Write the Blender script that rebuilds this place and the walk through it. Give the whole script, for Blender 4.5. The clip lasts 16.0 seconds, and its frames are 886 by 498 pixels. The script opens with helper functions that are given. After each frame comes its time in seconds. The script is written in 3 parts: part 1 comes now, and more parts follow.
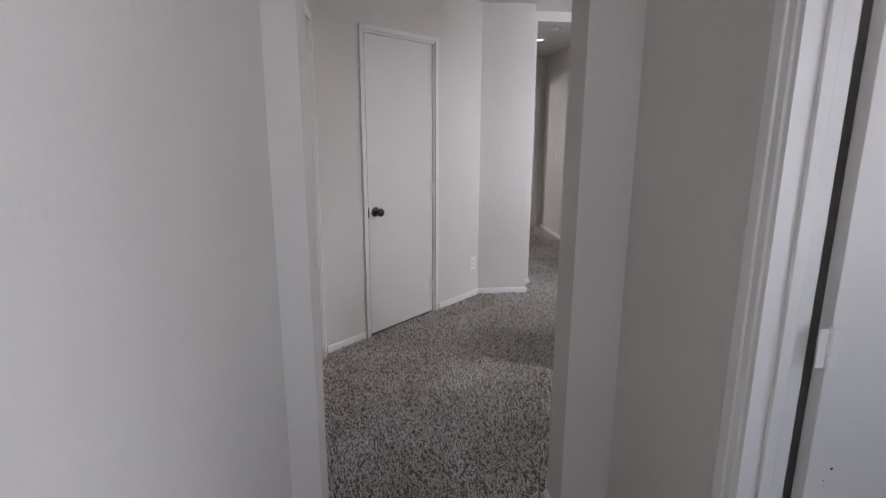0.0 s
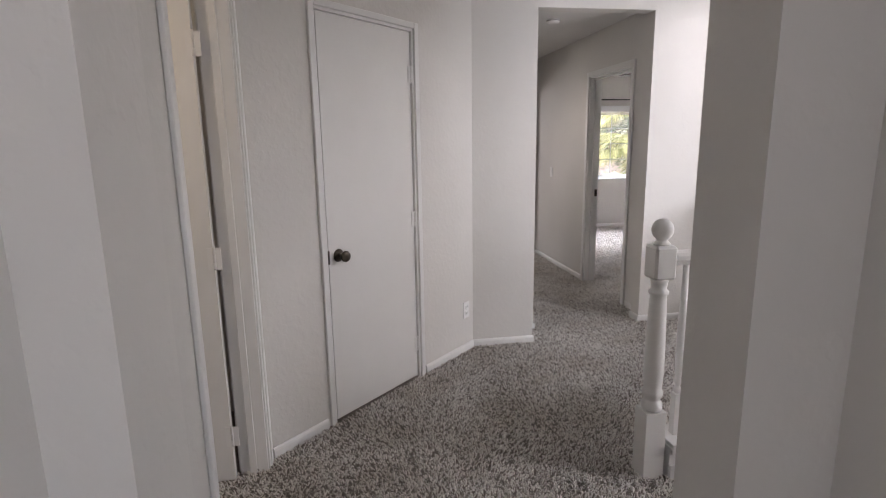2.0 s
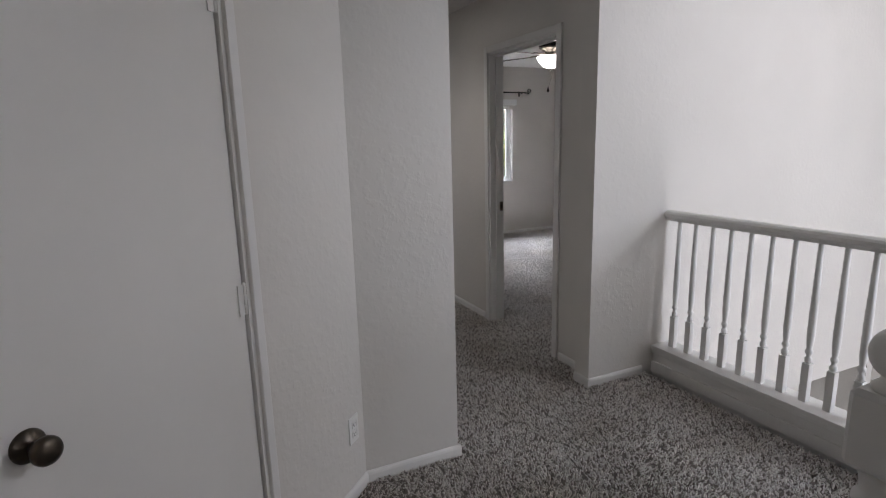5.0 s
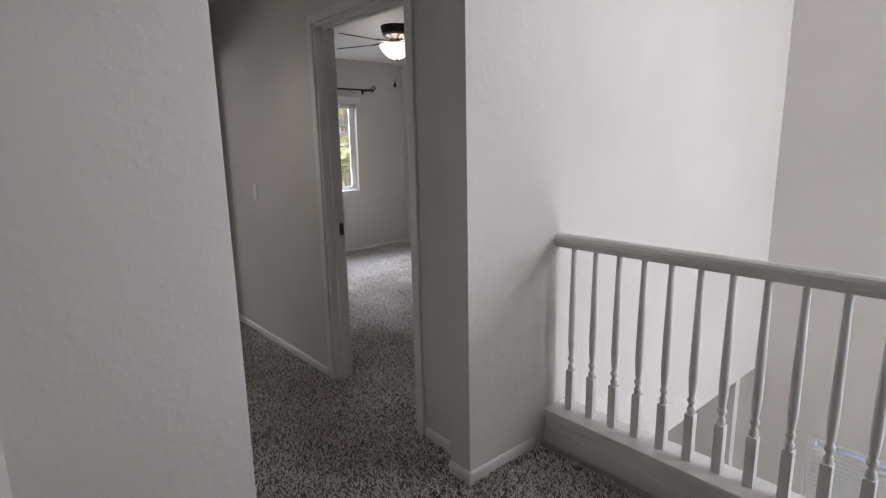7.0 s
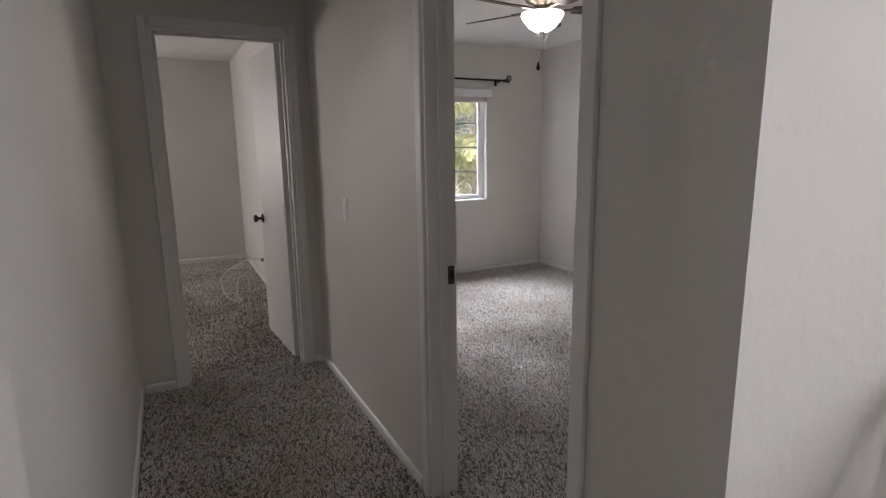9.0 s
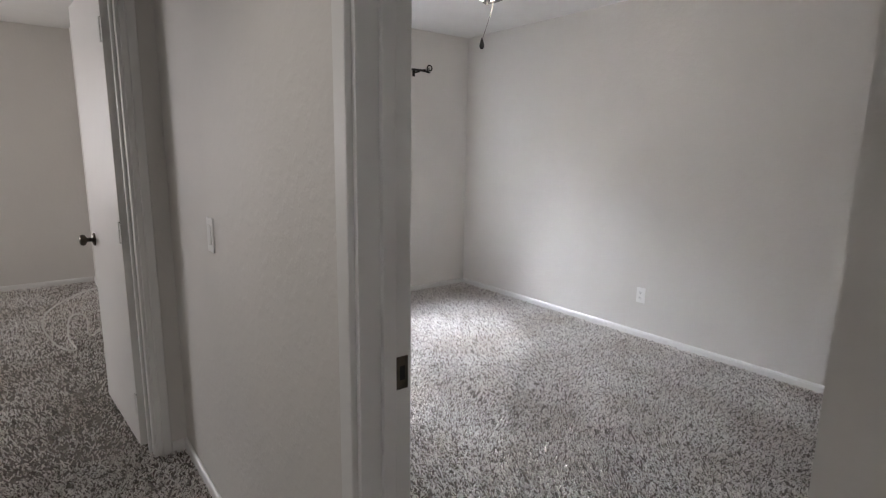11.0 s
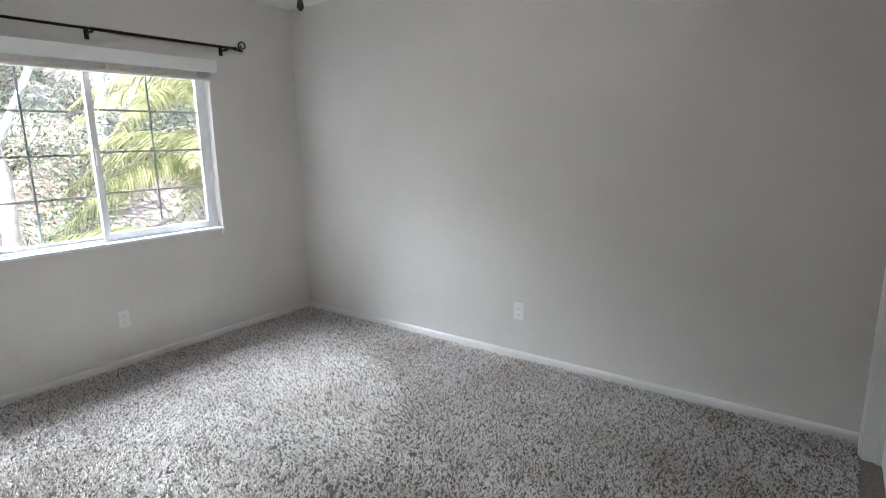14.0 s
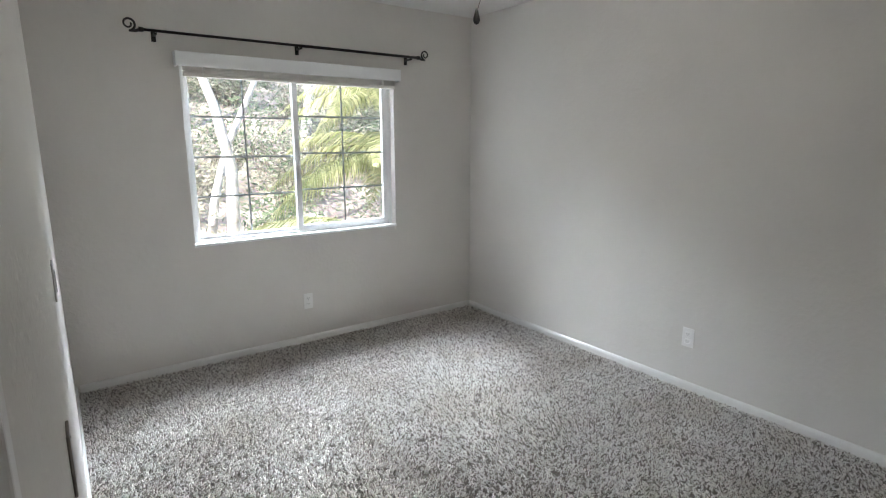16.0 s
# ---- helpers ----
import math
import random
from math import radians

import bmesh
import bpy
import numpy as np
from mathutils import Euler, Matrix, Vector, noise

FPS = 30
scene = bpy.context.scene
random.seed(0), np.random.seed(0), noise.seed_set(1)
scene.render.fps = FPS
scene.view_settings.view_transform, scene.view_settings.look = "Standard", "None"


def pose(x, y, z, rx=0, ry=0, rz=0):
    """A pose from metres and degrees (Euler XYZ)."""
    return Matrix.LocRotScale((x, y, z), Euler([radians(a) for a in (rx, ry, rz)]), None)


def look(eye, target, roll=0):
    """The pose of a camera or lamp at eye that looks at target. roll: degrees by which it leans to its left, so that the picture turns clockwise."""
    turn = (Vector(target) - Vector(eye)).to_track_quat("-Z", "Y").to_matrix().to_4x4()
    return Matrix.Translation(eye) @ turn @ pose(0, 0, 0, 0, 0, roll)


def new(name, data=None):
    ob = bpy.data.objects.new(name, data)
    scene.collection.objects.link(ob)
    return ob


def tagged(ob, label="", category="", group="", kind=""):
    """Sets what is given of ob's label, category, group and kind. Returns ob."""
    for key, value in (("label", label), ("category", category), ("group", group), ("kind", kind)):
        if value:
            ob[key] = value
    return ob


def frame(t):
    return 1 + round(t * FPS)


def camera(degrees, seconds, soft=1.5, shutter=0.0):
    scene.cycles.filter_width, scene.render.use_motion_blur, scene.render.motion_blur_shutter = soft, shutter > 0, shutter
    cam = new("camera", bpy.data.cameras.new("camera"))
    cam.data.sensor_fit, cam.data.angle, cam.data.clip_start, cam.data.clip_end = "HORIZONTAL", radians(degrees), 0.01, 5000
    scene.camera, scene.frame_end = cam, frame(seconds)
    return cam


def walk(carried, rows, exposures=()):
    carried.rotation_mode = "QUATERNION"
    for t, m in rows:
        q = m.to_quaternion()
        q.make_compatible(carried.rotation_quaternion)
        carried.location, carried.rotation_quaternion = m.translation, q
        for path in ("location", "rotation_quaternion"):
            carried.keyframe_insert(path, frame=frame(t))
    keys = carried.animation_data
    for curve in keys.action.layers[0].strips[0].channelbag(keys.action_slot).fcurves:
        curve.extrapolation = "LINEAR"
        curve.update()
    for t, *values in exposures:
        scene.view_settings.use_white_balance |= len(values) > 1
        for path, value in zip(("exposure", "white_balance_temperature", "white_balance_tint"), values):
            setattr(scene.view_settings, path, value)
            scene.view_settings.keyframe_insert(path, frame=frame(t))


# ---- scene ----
cam = camera(79.0, 16.0, soft=1.1)

EXPOSURES = [(0.0, 2.35, 6350, 18), (0.5, 2.4, 6440, 18), (1.5, 2.4, 6600, 18), (2.5, 2.35, 6680, 18), (3.0, 2.15, 6550, 17), (3.5, 1.85, 6500, 16), (5.0, 1.62, 6400, 15), (7.5, 1.6, 6500, 15), (8.5, 1.6, 6720, 17), (11.0, 2.25, 6470, 14), (12.0, 2.15, 6520, 14), (12.5, 2.05, 6150, 11), (13.0, 2.0, 6130, 11), (13.5, 2.15, 6180, 10), (14.5, 2.0, 6280, 9), (16.0, 1.95, 6380, 8)]
PATH = [
    (0, (0.508, 1.007, 1.463), (0.73, 2.945, 1.021), 0.2),
    (0.5, (0.525, 1.235, 1.458), (0.785, 3.171, 1.032), 0.2),
    (1, (0.551, 1.464, 1.455), (0.788, 3.407, 1.046), 0.7),
    (1.5, (0.545, 1.731, 1.45), (0.827, 3.67, 1.048), -0.3),
    (2, (0.566, 1.996, 1.446), (0.875, 3.934, 1.056), -0.9),
    (2.5, (0.615, 2.229, 1.433), (0.885, 4.18, 1.087), -0.8),
    (3, (0.62, 2.501, 1.417), (0.919, 4.45, 1.085), -0.6),
    (3.5, (0.625, 2.745, 1.441), (1.022, 4.671, 1.079), -1.3),
    (4, (0.666, 2.999, 1.445), (1.13, 4.906, 1.059), -1.8),
    (4.5, (0.722, 3.303, 1.424), (1.311, 5.174, 1.035), -1.6),
    (5, (0.794, 3.55, 1.437), (1.618, 5.328, 1.038), -1.5),
    (5.2, (0.834, 3.644, 1.429), (1.748, 5.376, 1.026), -1.6),
    (7.3, (1.488, 4.496, 1.405), (2.77, 5.981, 1.015), -1.1),
    (7.5, (1.562, 4.587, 1.402), (2.804, 6.106, 1.012), -0.7),
    (8, (1.734, 4.829, 1.403), (2.847, 6.446, 1.018), -0.6),
    (8.5, (1.888, 5.085, 1.387), (2.859, 6.794, 1.012), -0.8),
    (8.7, (1.942, 5.19, 1.396), (2.834, 6.94, 1.018), -0.8),
    (10.8, (2.39, 6.236, 1.414), (3.454, 7.884, 1.024), 0.3),
    (11, (2.385, 6.254, 1.366), (3.592, 7.807, 1.005), 0.8),
    (11.5, (2.404, 6.38, 1.432), (3.976, 7.566, 1.08), 1.3),
    (12, (2.516, 6.47, 1.416), (4.298, 7.313, 1.081), 0.6),
    (12.5, (2.663, 6.56, 1.42), (4.5, 7.279, 1.085), -0.1),
    (13, (2.777, 6.646, 1.404), (4.594, 7.403, 1.053), -1.1),
    (13.5, (2.899, 6.776, 1.409), (4.633, 7.701, 1.037), -1.3),
    (14, (2.967, 6.838, 1.42), (4.549, 7.995, 1.021), -0.9),
    (14.5, (3.017, 6.848, 1.447), (4.413, 8.209, 1.001), -0.9),
    (15, (3.025, 6.828, 1.455), (4.254, 8.342, 1.011), -0.7),
    (15.5, (3.024, 6.815, 1.461), (4.157, 8.412, 1.054), -0.1),
    (16, (3.007, 6.828, 1.466), (4.157, 8.416, 1.069), -0.1),
]
walk(cam, [(t, look(eye, target, roll)) for t, eye, target, roll in PATH], EXPOSURES)

# ---- light ----
world = bpy.data.worlds.new("world")
scene.world = world
world.use_nodes = True
wn = world.node_tree.nodes
sky = wn.new("ShaderNodeTexSky")
sky.sky_type, sky.sun_disc = "NISHITA", False
sky.sun_elevation, sky.sun_rotation = radians(52), radians(250)
wn["Background"].inputs["Strength"].default_value = 0.15
world.node_tree.links.new(sky.outputs[0], wn["Background"].inputs[0])


def lamp(name, kind, eye, target, energy, color, **more):
    data = bpy.data.lights.new(name, kind)
    data.energy, data.color = energy, color
    for key, value in more.items():
        if key == "size":
            data.shape, data.size, data.size_y = "RECTANGLE", value[0], value[1]
        if key == "radius":
            data.shadow_soft_size = value
        if key == "cone":
            data.spot_size, data.spot_blend = radians(value), 1.0
        if key == "angle":
            data.angle = radians(value)
    ob = new(name, data)
    ob.matrix_world = look(eye, target)
    return ob


lamp("sun", "SUN", (-7, -3, 10), (0, 0, 0), 3.8, (1, 0.95, 0.88), angle=0.6)
lamp("bedroom_daylight", "AREA", (4.75, 12.0, 3.0), (4.3, 8.6, 0.2), 150, (0.84, 0.9, 1.0), size=(2.5, 1.1))
lamp("stairwell_daylight", "AREA", (5.25, 0.42, 1.82), (4.1, 5.6, 0.7), 25, (0.82, 0.9, 1.0), size=(1.1, 1.1))
lamp("stairwell_high_daylight", "AREA", (5.97, 2.2, 3.2), (1.0, 4.9, 0.9), 15, (0.96, 0.97, 1.0), size=(1.0, 1.0))
lamp("far_room_daylight", "AREA", (-0.1, 12.5, 1.45), (2.7, 9.8, 0.4), 11, (0.98, 0.97, 0.96), size=(1.3, 1.2))
# fill lamp behind the start, to brighten the passage; its window is unseen and added
lamp("first_room_fill", "AREA", (1.28, 0.3, 1.5), (0.2, 1.7, 1.2), 2.7, (0.9, 0.94, 1.0), size=(0.9, 1.1))
# fill lamp aimed out through the doorway; its window is assumed, never in view
lamp("near_room_fill", "AREA", (2.3, 1.0, 1.45), (0.6, 2.0, 1.1), 0.8, (0.9, 0.94, 1.0), size=(0.9, 1.1))
lamp("fan_bulb", "POINT", (4.42, 8.52, 2.12), (4.42, 8.52, 0), 1.3, (1.0, 0.94, 0.85), radius=0.08)
lamp("side_room_bulb", "POINT", (-0.8, 3.2, 2.2), (-0.8, 3.2, 0), 1.8, (1.0, 0.86, 0.66), radius=0.1)
lamp("hall_downlight", "SPOT", (2.33, 7.35, 2.42), (2.33, 7.35, 0), 5, (1.0, 0.95, 0.88), radius=0.05, cone=105)
# area fill added before a windowless stretch of wall, to brighten the lower floor
lamp("downstairs_fill", "AREA", (4.4, 0.5, -1.2), (4.9, 5, -1.6), 20, (0.95, 0.97, 1.0), size=(1.6, 1.3))


# ---- materials ----
def material(name, color, rough=0.6, metal=0.0, spread=0.06, scale=6.0, fine=0.0, fine_scale=200.0, bump=0.0, bump_scale=60.0, spec=0.5):
    """A paint or surface with slow blotches, fine grain and relief."""
    m = bpy.data.materials.new(name)
    m.use_nodes = True
    n, l = m.node_tree.nodes, m.node_tree.links
    b = n["Principled BSDF"]
    b.inputs["Roughness"].default_value, b.inputs["Metallic"].default_value = rough, metal
    b.inputs["Specular IOR Level"].default_value = spec
    where = n.new("ShaderNodeTexCoord")
    slow = n.new("ShaderNodeTexNoise")
    slow.inputs["Scale"].default_value, slow.inputs["Detail"].default_value = scale, 4
    ramp = n.new("ShaderNodeValToRGB")
    ramp.color_ramp.elements[0].position, ramp.color_ramp.elements[1].position = 0.3, 0.7
    ramp.color_ramp.elements[0].color = (*[c * (1 - spread) for c in color], 1)
    ramp.color_ramp.elements[1].color = (*[min(1, c * (1 + spread)) for c in color], 1)
    l.new(where.outputs["Object"], slow.inputs["Vector"])
    l.new(slow.outputs["Fac"], ramp.inputs["Fac"])
    out = ramp.outputs["Color"]
    if fine:
        grain = n.new("ShaderNodeTexNoise")
        grain.inputs["Scale"].default_value, grain.inputs["Detail"].default_value = fine_scale, 3
        mix = n.new("ShaderNodeMix")
        mix.data_type, mix.blend_type = "RGBA", "OVERLAY"
        mix.inputs["Factor"].default_value = fine
        l.new(where.outputs["Object"], grain.inputs["Vector"])
        l.new(out, mix.inputs["A"])
        l.new(grain.outputs["Color"], mix.inputs["B"])
        out = mix.outputs["Result"]
    l.new(out, b.inputs["Base Color"])
    if bump:
        relief = n.new("ShaderNodeTexNoise")
        relief.inputs["Scale"].default_value, relief.inputs["Detail"].default_value = bump_scale, 3
        tip = n.new("ShaderNodeBump")
        tip.inputs["Strength"].default_value, tip.inputs["Distance"].default_value = bump, 0.004
        l.new(where.outputs["Object"], relief.inputs["Vector"])
        l.new(relief.outputs["Fac"], tip.inputs["Height"])
        l.new(tip.outputs["Normal"], b.inputs["Normal"])
    return m


def glow(name, color, strength):
    m = bpy.data.materials.new(name)
    m.use_nodes = True
    b = m.node_tree.nodes["Principled BSDF"]
    b.inputs["Base Color"].default_value = (*color, 1)
    b.inputs["Emission Color"].default_value = (*color, 1)
    b.inputs["Emission Strength"].default_value = strength
    return m


def knockdown(name, color):
    """Wall paint over a hand-textured plaster skin."""
    m = material(name, color, 0.62, spread=0.035, scale=1.6, spec=0.35)
    n, l = m.node_tree.nodes, m.node_tree.links
    where = n.new("ShaderNodeTexCoord")
    blobs = n.new("ShaderNodeTexNoise")
    blobs.inputs["Scale"].default_value, blobs.inputs["Detail"].default_value = 34, 2.5
    flat = n.new("ShaderNodeValToRGB")
    flat.color_ramp.elements[0].position, flat.color_ramp.elements[1].position = 0.46, 0.66
    tip = n.new("ShaderNodeBump")
    tip.inputs["Strength"].default_value, tip.inputs["Distance"].default_value = 0.14, 0.004
    l.new(where.outputs["Object"], blobs.inputs["Vector"])
    l.new(blobs.outputs["Fac"], flat.inputs["Fac"])
    l.new(flat.outputs["Color"], tip.inputs["Height"])
    l.new(tip.outputs["Normal"], n["Principled BSDF"].inputs["Normal"])
    return m


def varied(name, dark, light, rough=0.8, island=True, translucent=0.0):
    """Many small pieces, each with its own shade."""
    m = bpy.data.materials.new(name)
    m.use_nodes = True
    n, l = m.node_tree.nodes, m.node_tree.links
    b = n["Principled BSDF"]
    b.inputs["Roughness"].default_value = rough
    b.inputs["Specular IOR Level"].default_value = 0.2
    geo = n.new("ShaderNodeNewGeometry")
    ramp = n.new("ShaderNodeValToRGB")
    ramp.color_ramp.elements[0].color, ramp.color_ramp.elements[1].color = (*dark, 1), (*light, 1)
    l.new(geo.outputs["Random Per Island"], ramp.inputs["Fac"])
    l.new(ramp.outputs["Color"], b.inputs["Base Color"])
    if translucent:
        b.inputs["Transmission Weight"].default_value = 0
        t = n.new("ShaderNodeBsdfTranslucent")
        mix = n.new("ShaderNodeMixShader")
        mix.inputs["Fac"].default_value = translucent
        l.new(ramp.outputs["Color"], t.inputs["Color"])
        l.new(b.outputs[0], mix.inputs[1])
        l.new(t.outputs[0], mix.inputs[2])
        l.new(mix.outputs[0], n["Material Output"].inputs["Surface"])
    return m, ramp


WALL = knockdown("greige wall paint", (0.675, 0.65, 0.615))
CEILING = material("white ceiling paint", (0.74, 0.73, 0.71), 0.8, spread=0.02, bump=0.25, bump_scale=70)
TRIM = material("white trim enamel", (0.76, 0.75, 0.73), 0.35, spread=0.03, scale=3, bump=0.04, bump_scale=30)
DOOR = material("white door enamel", (0.74, 0.725, 0.70), 0.34, spread=0.025, scale=2, bump=0.06, bump_scale=25)
DARK = material("dark gap", (0.02, 0.018, 0.016), 0.9)
BRONZE = material("aged bronze", (0.09, 0.075, 0.06), 0.32, 0.9, spread=0.3, scale=30)
PEWTER = material("satin pewter", (0.24, 0.21, 0.18), 0.28, 0.95, spread=0.25, scale=40)
PLATE = material("white switch plastic", (0.82, 0.81, 0.79), 0.35, spread=0.02)
SLOT = material("dark slot", (0.06, 0.055, 0.05), 0.6)
IRON = material("black iron", (0.018, 0.016, 0.015), 0.45, 0.6, spread=0.3, scale=40)
VINYL = material("white vinyl", (0.83, 0.84, 0.84), 0.35, spread=0.02)
# white bars against the daylight, their shade put into the grey colour
GRILLE = material("shaded grille bar", (0.42, 0.46, 0.48), 0.4, spread=0.03)
BLIND = material("cream faux wood", (0.74, 0.71, 0.65), 0.5, spread=0.05, scale=20)
BLADE = material("dark walnut", (0.055, 0.032, 0.022), 0.4, spread=0.4, scale=14)
RED = material("red paper", (0.62, 0.03, 0.025), 0.6, spread=0.06, scale=15)
CABLE = material("white cable", (0.72, 0.7, 0.66), 0.4)
BACKING = material("carpet backing", (0.2, 0.175, 0.155), 0.95, spread=0.3, scale=90)
TUFT, TUFT_RAMP = varied("frieze carpet yarn", (0.17, 0.15, 0.135), (0.93, 0.895, 0.86), 0.9)
TUFT_RAMP.color_ramp.elements.new(0.26).color = (0.58, 0.54, 0.495, 1)
TUFT_RAMP.color_ramp.elements.new(0.58).color = (0.83, 0.80, 0.765, 1)
tn, tl = TUFT.node_tree.nodes, TUFT.node_tree.links
lay_at = tn.new("ShaderNodeTexCoord")
lay = tn.new("ShaderNodeTexNoise")
lay.inputs["Scale"].default_value, lay.inputs["Detail"].default_value = 2.6, 5
lay_ramp = tn.new("ShaderNodeValToRGB")
lay_ramp.color_ramp.elements[0].position, lay_ramp.color_ramp.elements[1].position = 0.36, 0.56
lay_ramp.color_ramp.elements[0].color, lay_ramp.color_ramp.elements[1].color = (0.84, 0.815, 0.785, 1), (1, 1, 1, 1)
soil = tn.new("ShaderNodeMix")
soil.data_type, soil.blend_type = "RGBA", "MULTIPLY"
soil.inputs["Factor"].default_value = 1
tl.new(lay_at.outputs["Object"], lay.inputs["Vector"])
tl.new(lay.outputs["Fac"], lay_ramp.inputs["Fac"])
tl.new(TUFT_RAMP.outputs["Color"], soil.inputs["A"])
tl.new(lay_ramp.outputs["Color"], soil.inputs["B"])
tl.new(soil.outputs["Result"], tn["Principled BSDF"].inputs["Base Color"])
BOWL = glow("lit frosted glass", (1.0, 0.97, 0.9), 1.6)
SPOT = glow("lit downlight lens", (1.0, 0.96, 0.88), 4.5)
GLASS = bpy.data.materials.new("window glass")
GLASS.use_nodes = True
gn = GLASS.node_tree.nodes["Principled BSDF"]
gn.inputs["Transmission Weight"].default_value, gn.inputs["Roughness"].default_value, gn.inputs["IOR"].default_value = 1, 0, 1.05
BARK = material("pale bark", (0.74, 0.70, 0.65), 0.9, spread=0.35, scale=5, fine=0.4, fine_scale=40, bump=0.6, bump_scale=20)
TWIG = material("grey twigs", (0.34, 0.30, 0.27), 0.9, spread=0.3, scale=8)
MULCH = material("leaf litter", (0.44, 0.38, 0.345), 0.95, spread=0.4, scale=2.5, fine=0.8, fine_scale=30, bump=0.9, bump_scale=12)
FROND, _ = varied("palm leaflets", (0.24, 0.27, 0.12), (0.64, 0.63, 0.36), 0.5, translucent=0.35)
LEAF, _ = varied("green leaves", (0.07, 0.11, 0.065), (0.27, 0.33, 0.21), 0.6, translucent=0.3)
DRY, _ = varied("grey brush", (0.26, 0.25, 0.19), (0.58, 0.56, 0.44), 0.8, translucent=0.2)


# ---- mesh helpers ----
def mesh_from(bm, name, mat):
    me = bpy.data.meshes.new(name)
    bm.to_mesh(me)
    bm.free()
    me.materials.append(mat)
    return me


def part(name, bm, mat, parent, label=""):
    ob = new(name, mesh_from(bm, name, mat))
    if parent is not None:
        ob.parent = parent
    if label:
        ob["label"] = label
    return ob


def thing(name, m, label, category, group="", kind=""):
    ob = new(name)
    ob.empty_display_size = 0.05
    ob.matrix_world = m
    return tagged(ob, label, category, group, kind)


def structure(name, bm, mat, label, category):
    return tagged(new(name, mesh_from(bm, name, mat)), label, category, kind="structure")


def box(lo, hi, bevel=0.0, bm=None, seg=2):
    own = bmesh.new()
    bmesh.ops.create_cube(own, size=1)
    size = [b - a for a, b in zip(lo, hi)]
    for v in own.verts:
        v.co = Vector([(a + b) / 2 + c * s for a, b, c, s in zip(lo, hi, v.co, size)])
    if bevel:
        bmesh.ops.bevel(own, geom=own.edges[:], offset=bevel, segments=seg, affect="EDGES", profile=0.5)
        for f in own.faces:
            f.smooth = seg > 2
    if bm is None:
        return own
    me = bpy.data.meshes.new("tmp")
    own.to_mesh(me)
    bm.from_mesh(me)
    bpy.data.meshes.remove(me)
    own.free()
    return bm


def lathe(profile, steps=24, bm=None, m=None):
    """A turned shape round z from (radius, height) pairs."""
    bm = bm or bmesh.new()
    m = m or Matrix()
    rings = []
    for r, z in profile:
        rings.append([bm.verts.new(m @ Vector((r * math.cos(2 * math.pi * k / steps), r * math.sin(2 * math.pi * k / steps), z))) for k in range(steps)])
    for a, b in zip(rings, rings[1:]):
        for k in range(steps):
            f = bm.faces.new((a[k], a[(k + 1) % steps], b[(k + 1) % steps], b[k]))
            f.smooth = True
    for ring in (rings[0][::-1], rings[-1]):
        if max((v.co - ring[0].co).length for v in ring) > 1e-5:
            bm.faces.new(ring)
    return bm


def tube(points, radii, steps=8, bm=None):
    """A round tube through points, tapering by radii."""
    bm = bm or bmesh.new()
    points = [Vector(p) for p in points]
    rings = []
    for i, p in enumerate(points):
        way = (points[min(i + 1, len(points) - 1)] - points[max(i - 1, 0)]).normalized()
        side = way.orthogonal().normalized() if i == 0 else (side - side.dot(way) * way).normalized()
        up = way.cross(side)
        r = radii[i] if isinstance(radii, (list, tuple)) else radii
        rings.append([bm.verts.new(p + r * (math.cos(2 * math.pi * k / steps) * side + math.sin(2 * math.pi * k / steps) * up)) for k in range(steps)])
    for a, b in zip(rings, rings[1:]):
        for k in range(steps):
            bm.faces.new((a[k], a[(k + 1) % steps], b[(k + 1) % steps], b[k])).smooth = True
    bm.faces.new(rings[0][::-1])
    bm.faces.new(rings[-1])
    return bm


def wall(name, p0, p1, thick, z0=0.0, z1=2.44, holes=(), mat=None, label="greige painted textured plaster wall", category="wall"):
    """A wall whose face runs from p0 to p1, its thickness to the left of that way; holes: (s0, s1, bottom, top)."""
    p0, p1 = Vector((*p0, 0)), Vector((*p1, 0))
    way = (p1 - p0).normalized()
    left = Vector((-way.y, way.x, 0)) * thick
    length = (p1 - p0).length
    ss = sorted({0.0, length, *[h[0] for h in holes], *[h[1] for h in holes]})
    zs = sorted({z0, z1, *[h[2] for h in holes], *[h[3] for h in holes]})
    full = {}
    for i in range(len(ss) - 1):
        for j in range(len(zs) - 1):
            s, z = (ss[i] + ss[i + 1]) / 2, (zs[j] + zs[j + 1]) / 2
            full[i, j] = not any(a < s < b and c < z < d for a, b, c, d in holes)
    bm = bmesh.new()
    made = {}

    def vert(i, j, k):
        if (i, j, k) not in made:
            made[i, j, k] = bm.verts.new(p0 + way * ss[i] + left * k + Vector((0, 0, zs[j])))
        return made[i, j, k]

    for (i, j), solid in full.items():
        if not solid:
            continue
        bm.faces.new((vert(i, j, 0), vert(i + 1, j, 0), vert(i + 1, j + 1, 0), vert(i, j + 1, 0)))
        bm.faces.new((vert(i, j, 1), vert(i, j + 1, 1), vert(i + 1, j + 1, 1), vert(i + 1, j, 1)))
        if not full.get((i - 1, j)):
            bm.faces.new((vert(i, j, 0), vert(i, j + 1, 0), vert(i, j + 1, 1), vert(i, j, 1)))
        if not full.get((i + 1, j)):
            bm.faces.new((vert(i + 1, j, 0), vert(i + 1, j, 1), vert(i + 1, j + 1, 1), vert(i + 1, j + 1, 0)))
        if not full.get((i, j - 1)):
            bm.faces.new((vert(i, j, 0), vert(i, j, 1), vert(i + 1, j, 1), vert(i + 1, j, 0)))
        if not full.get((i, j + 1)):
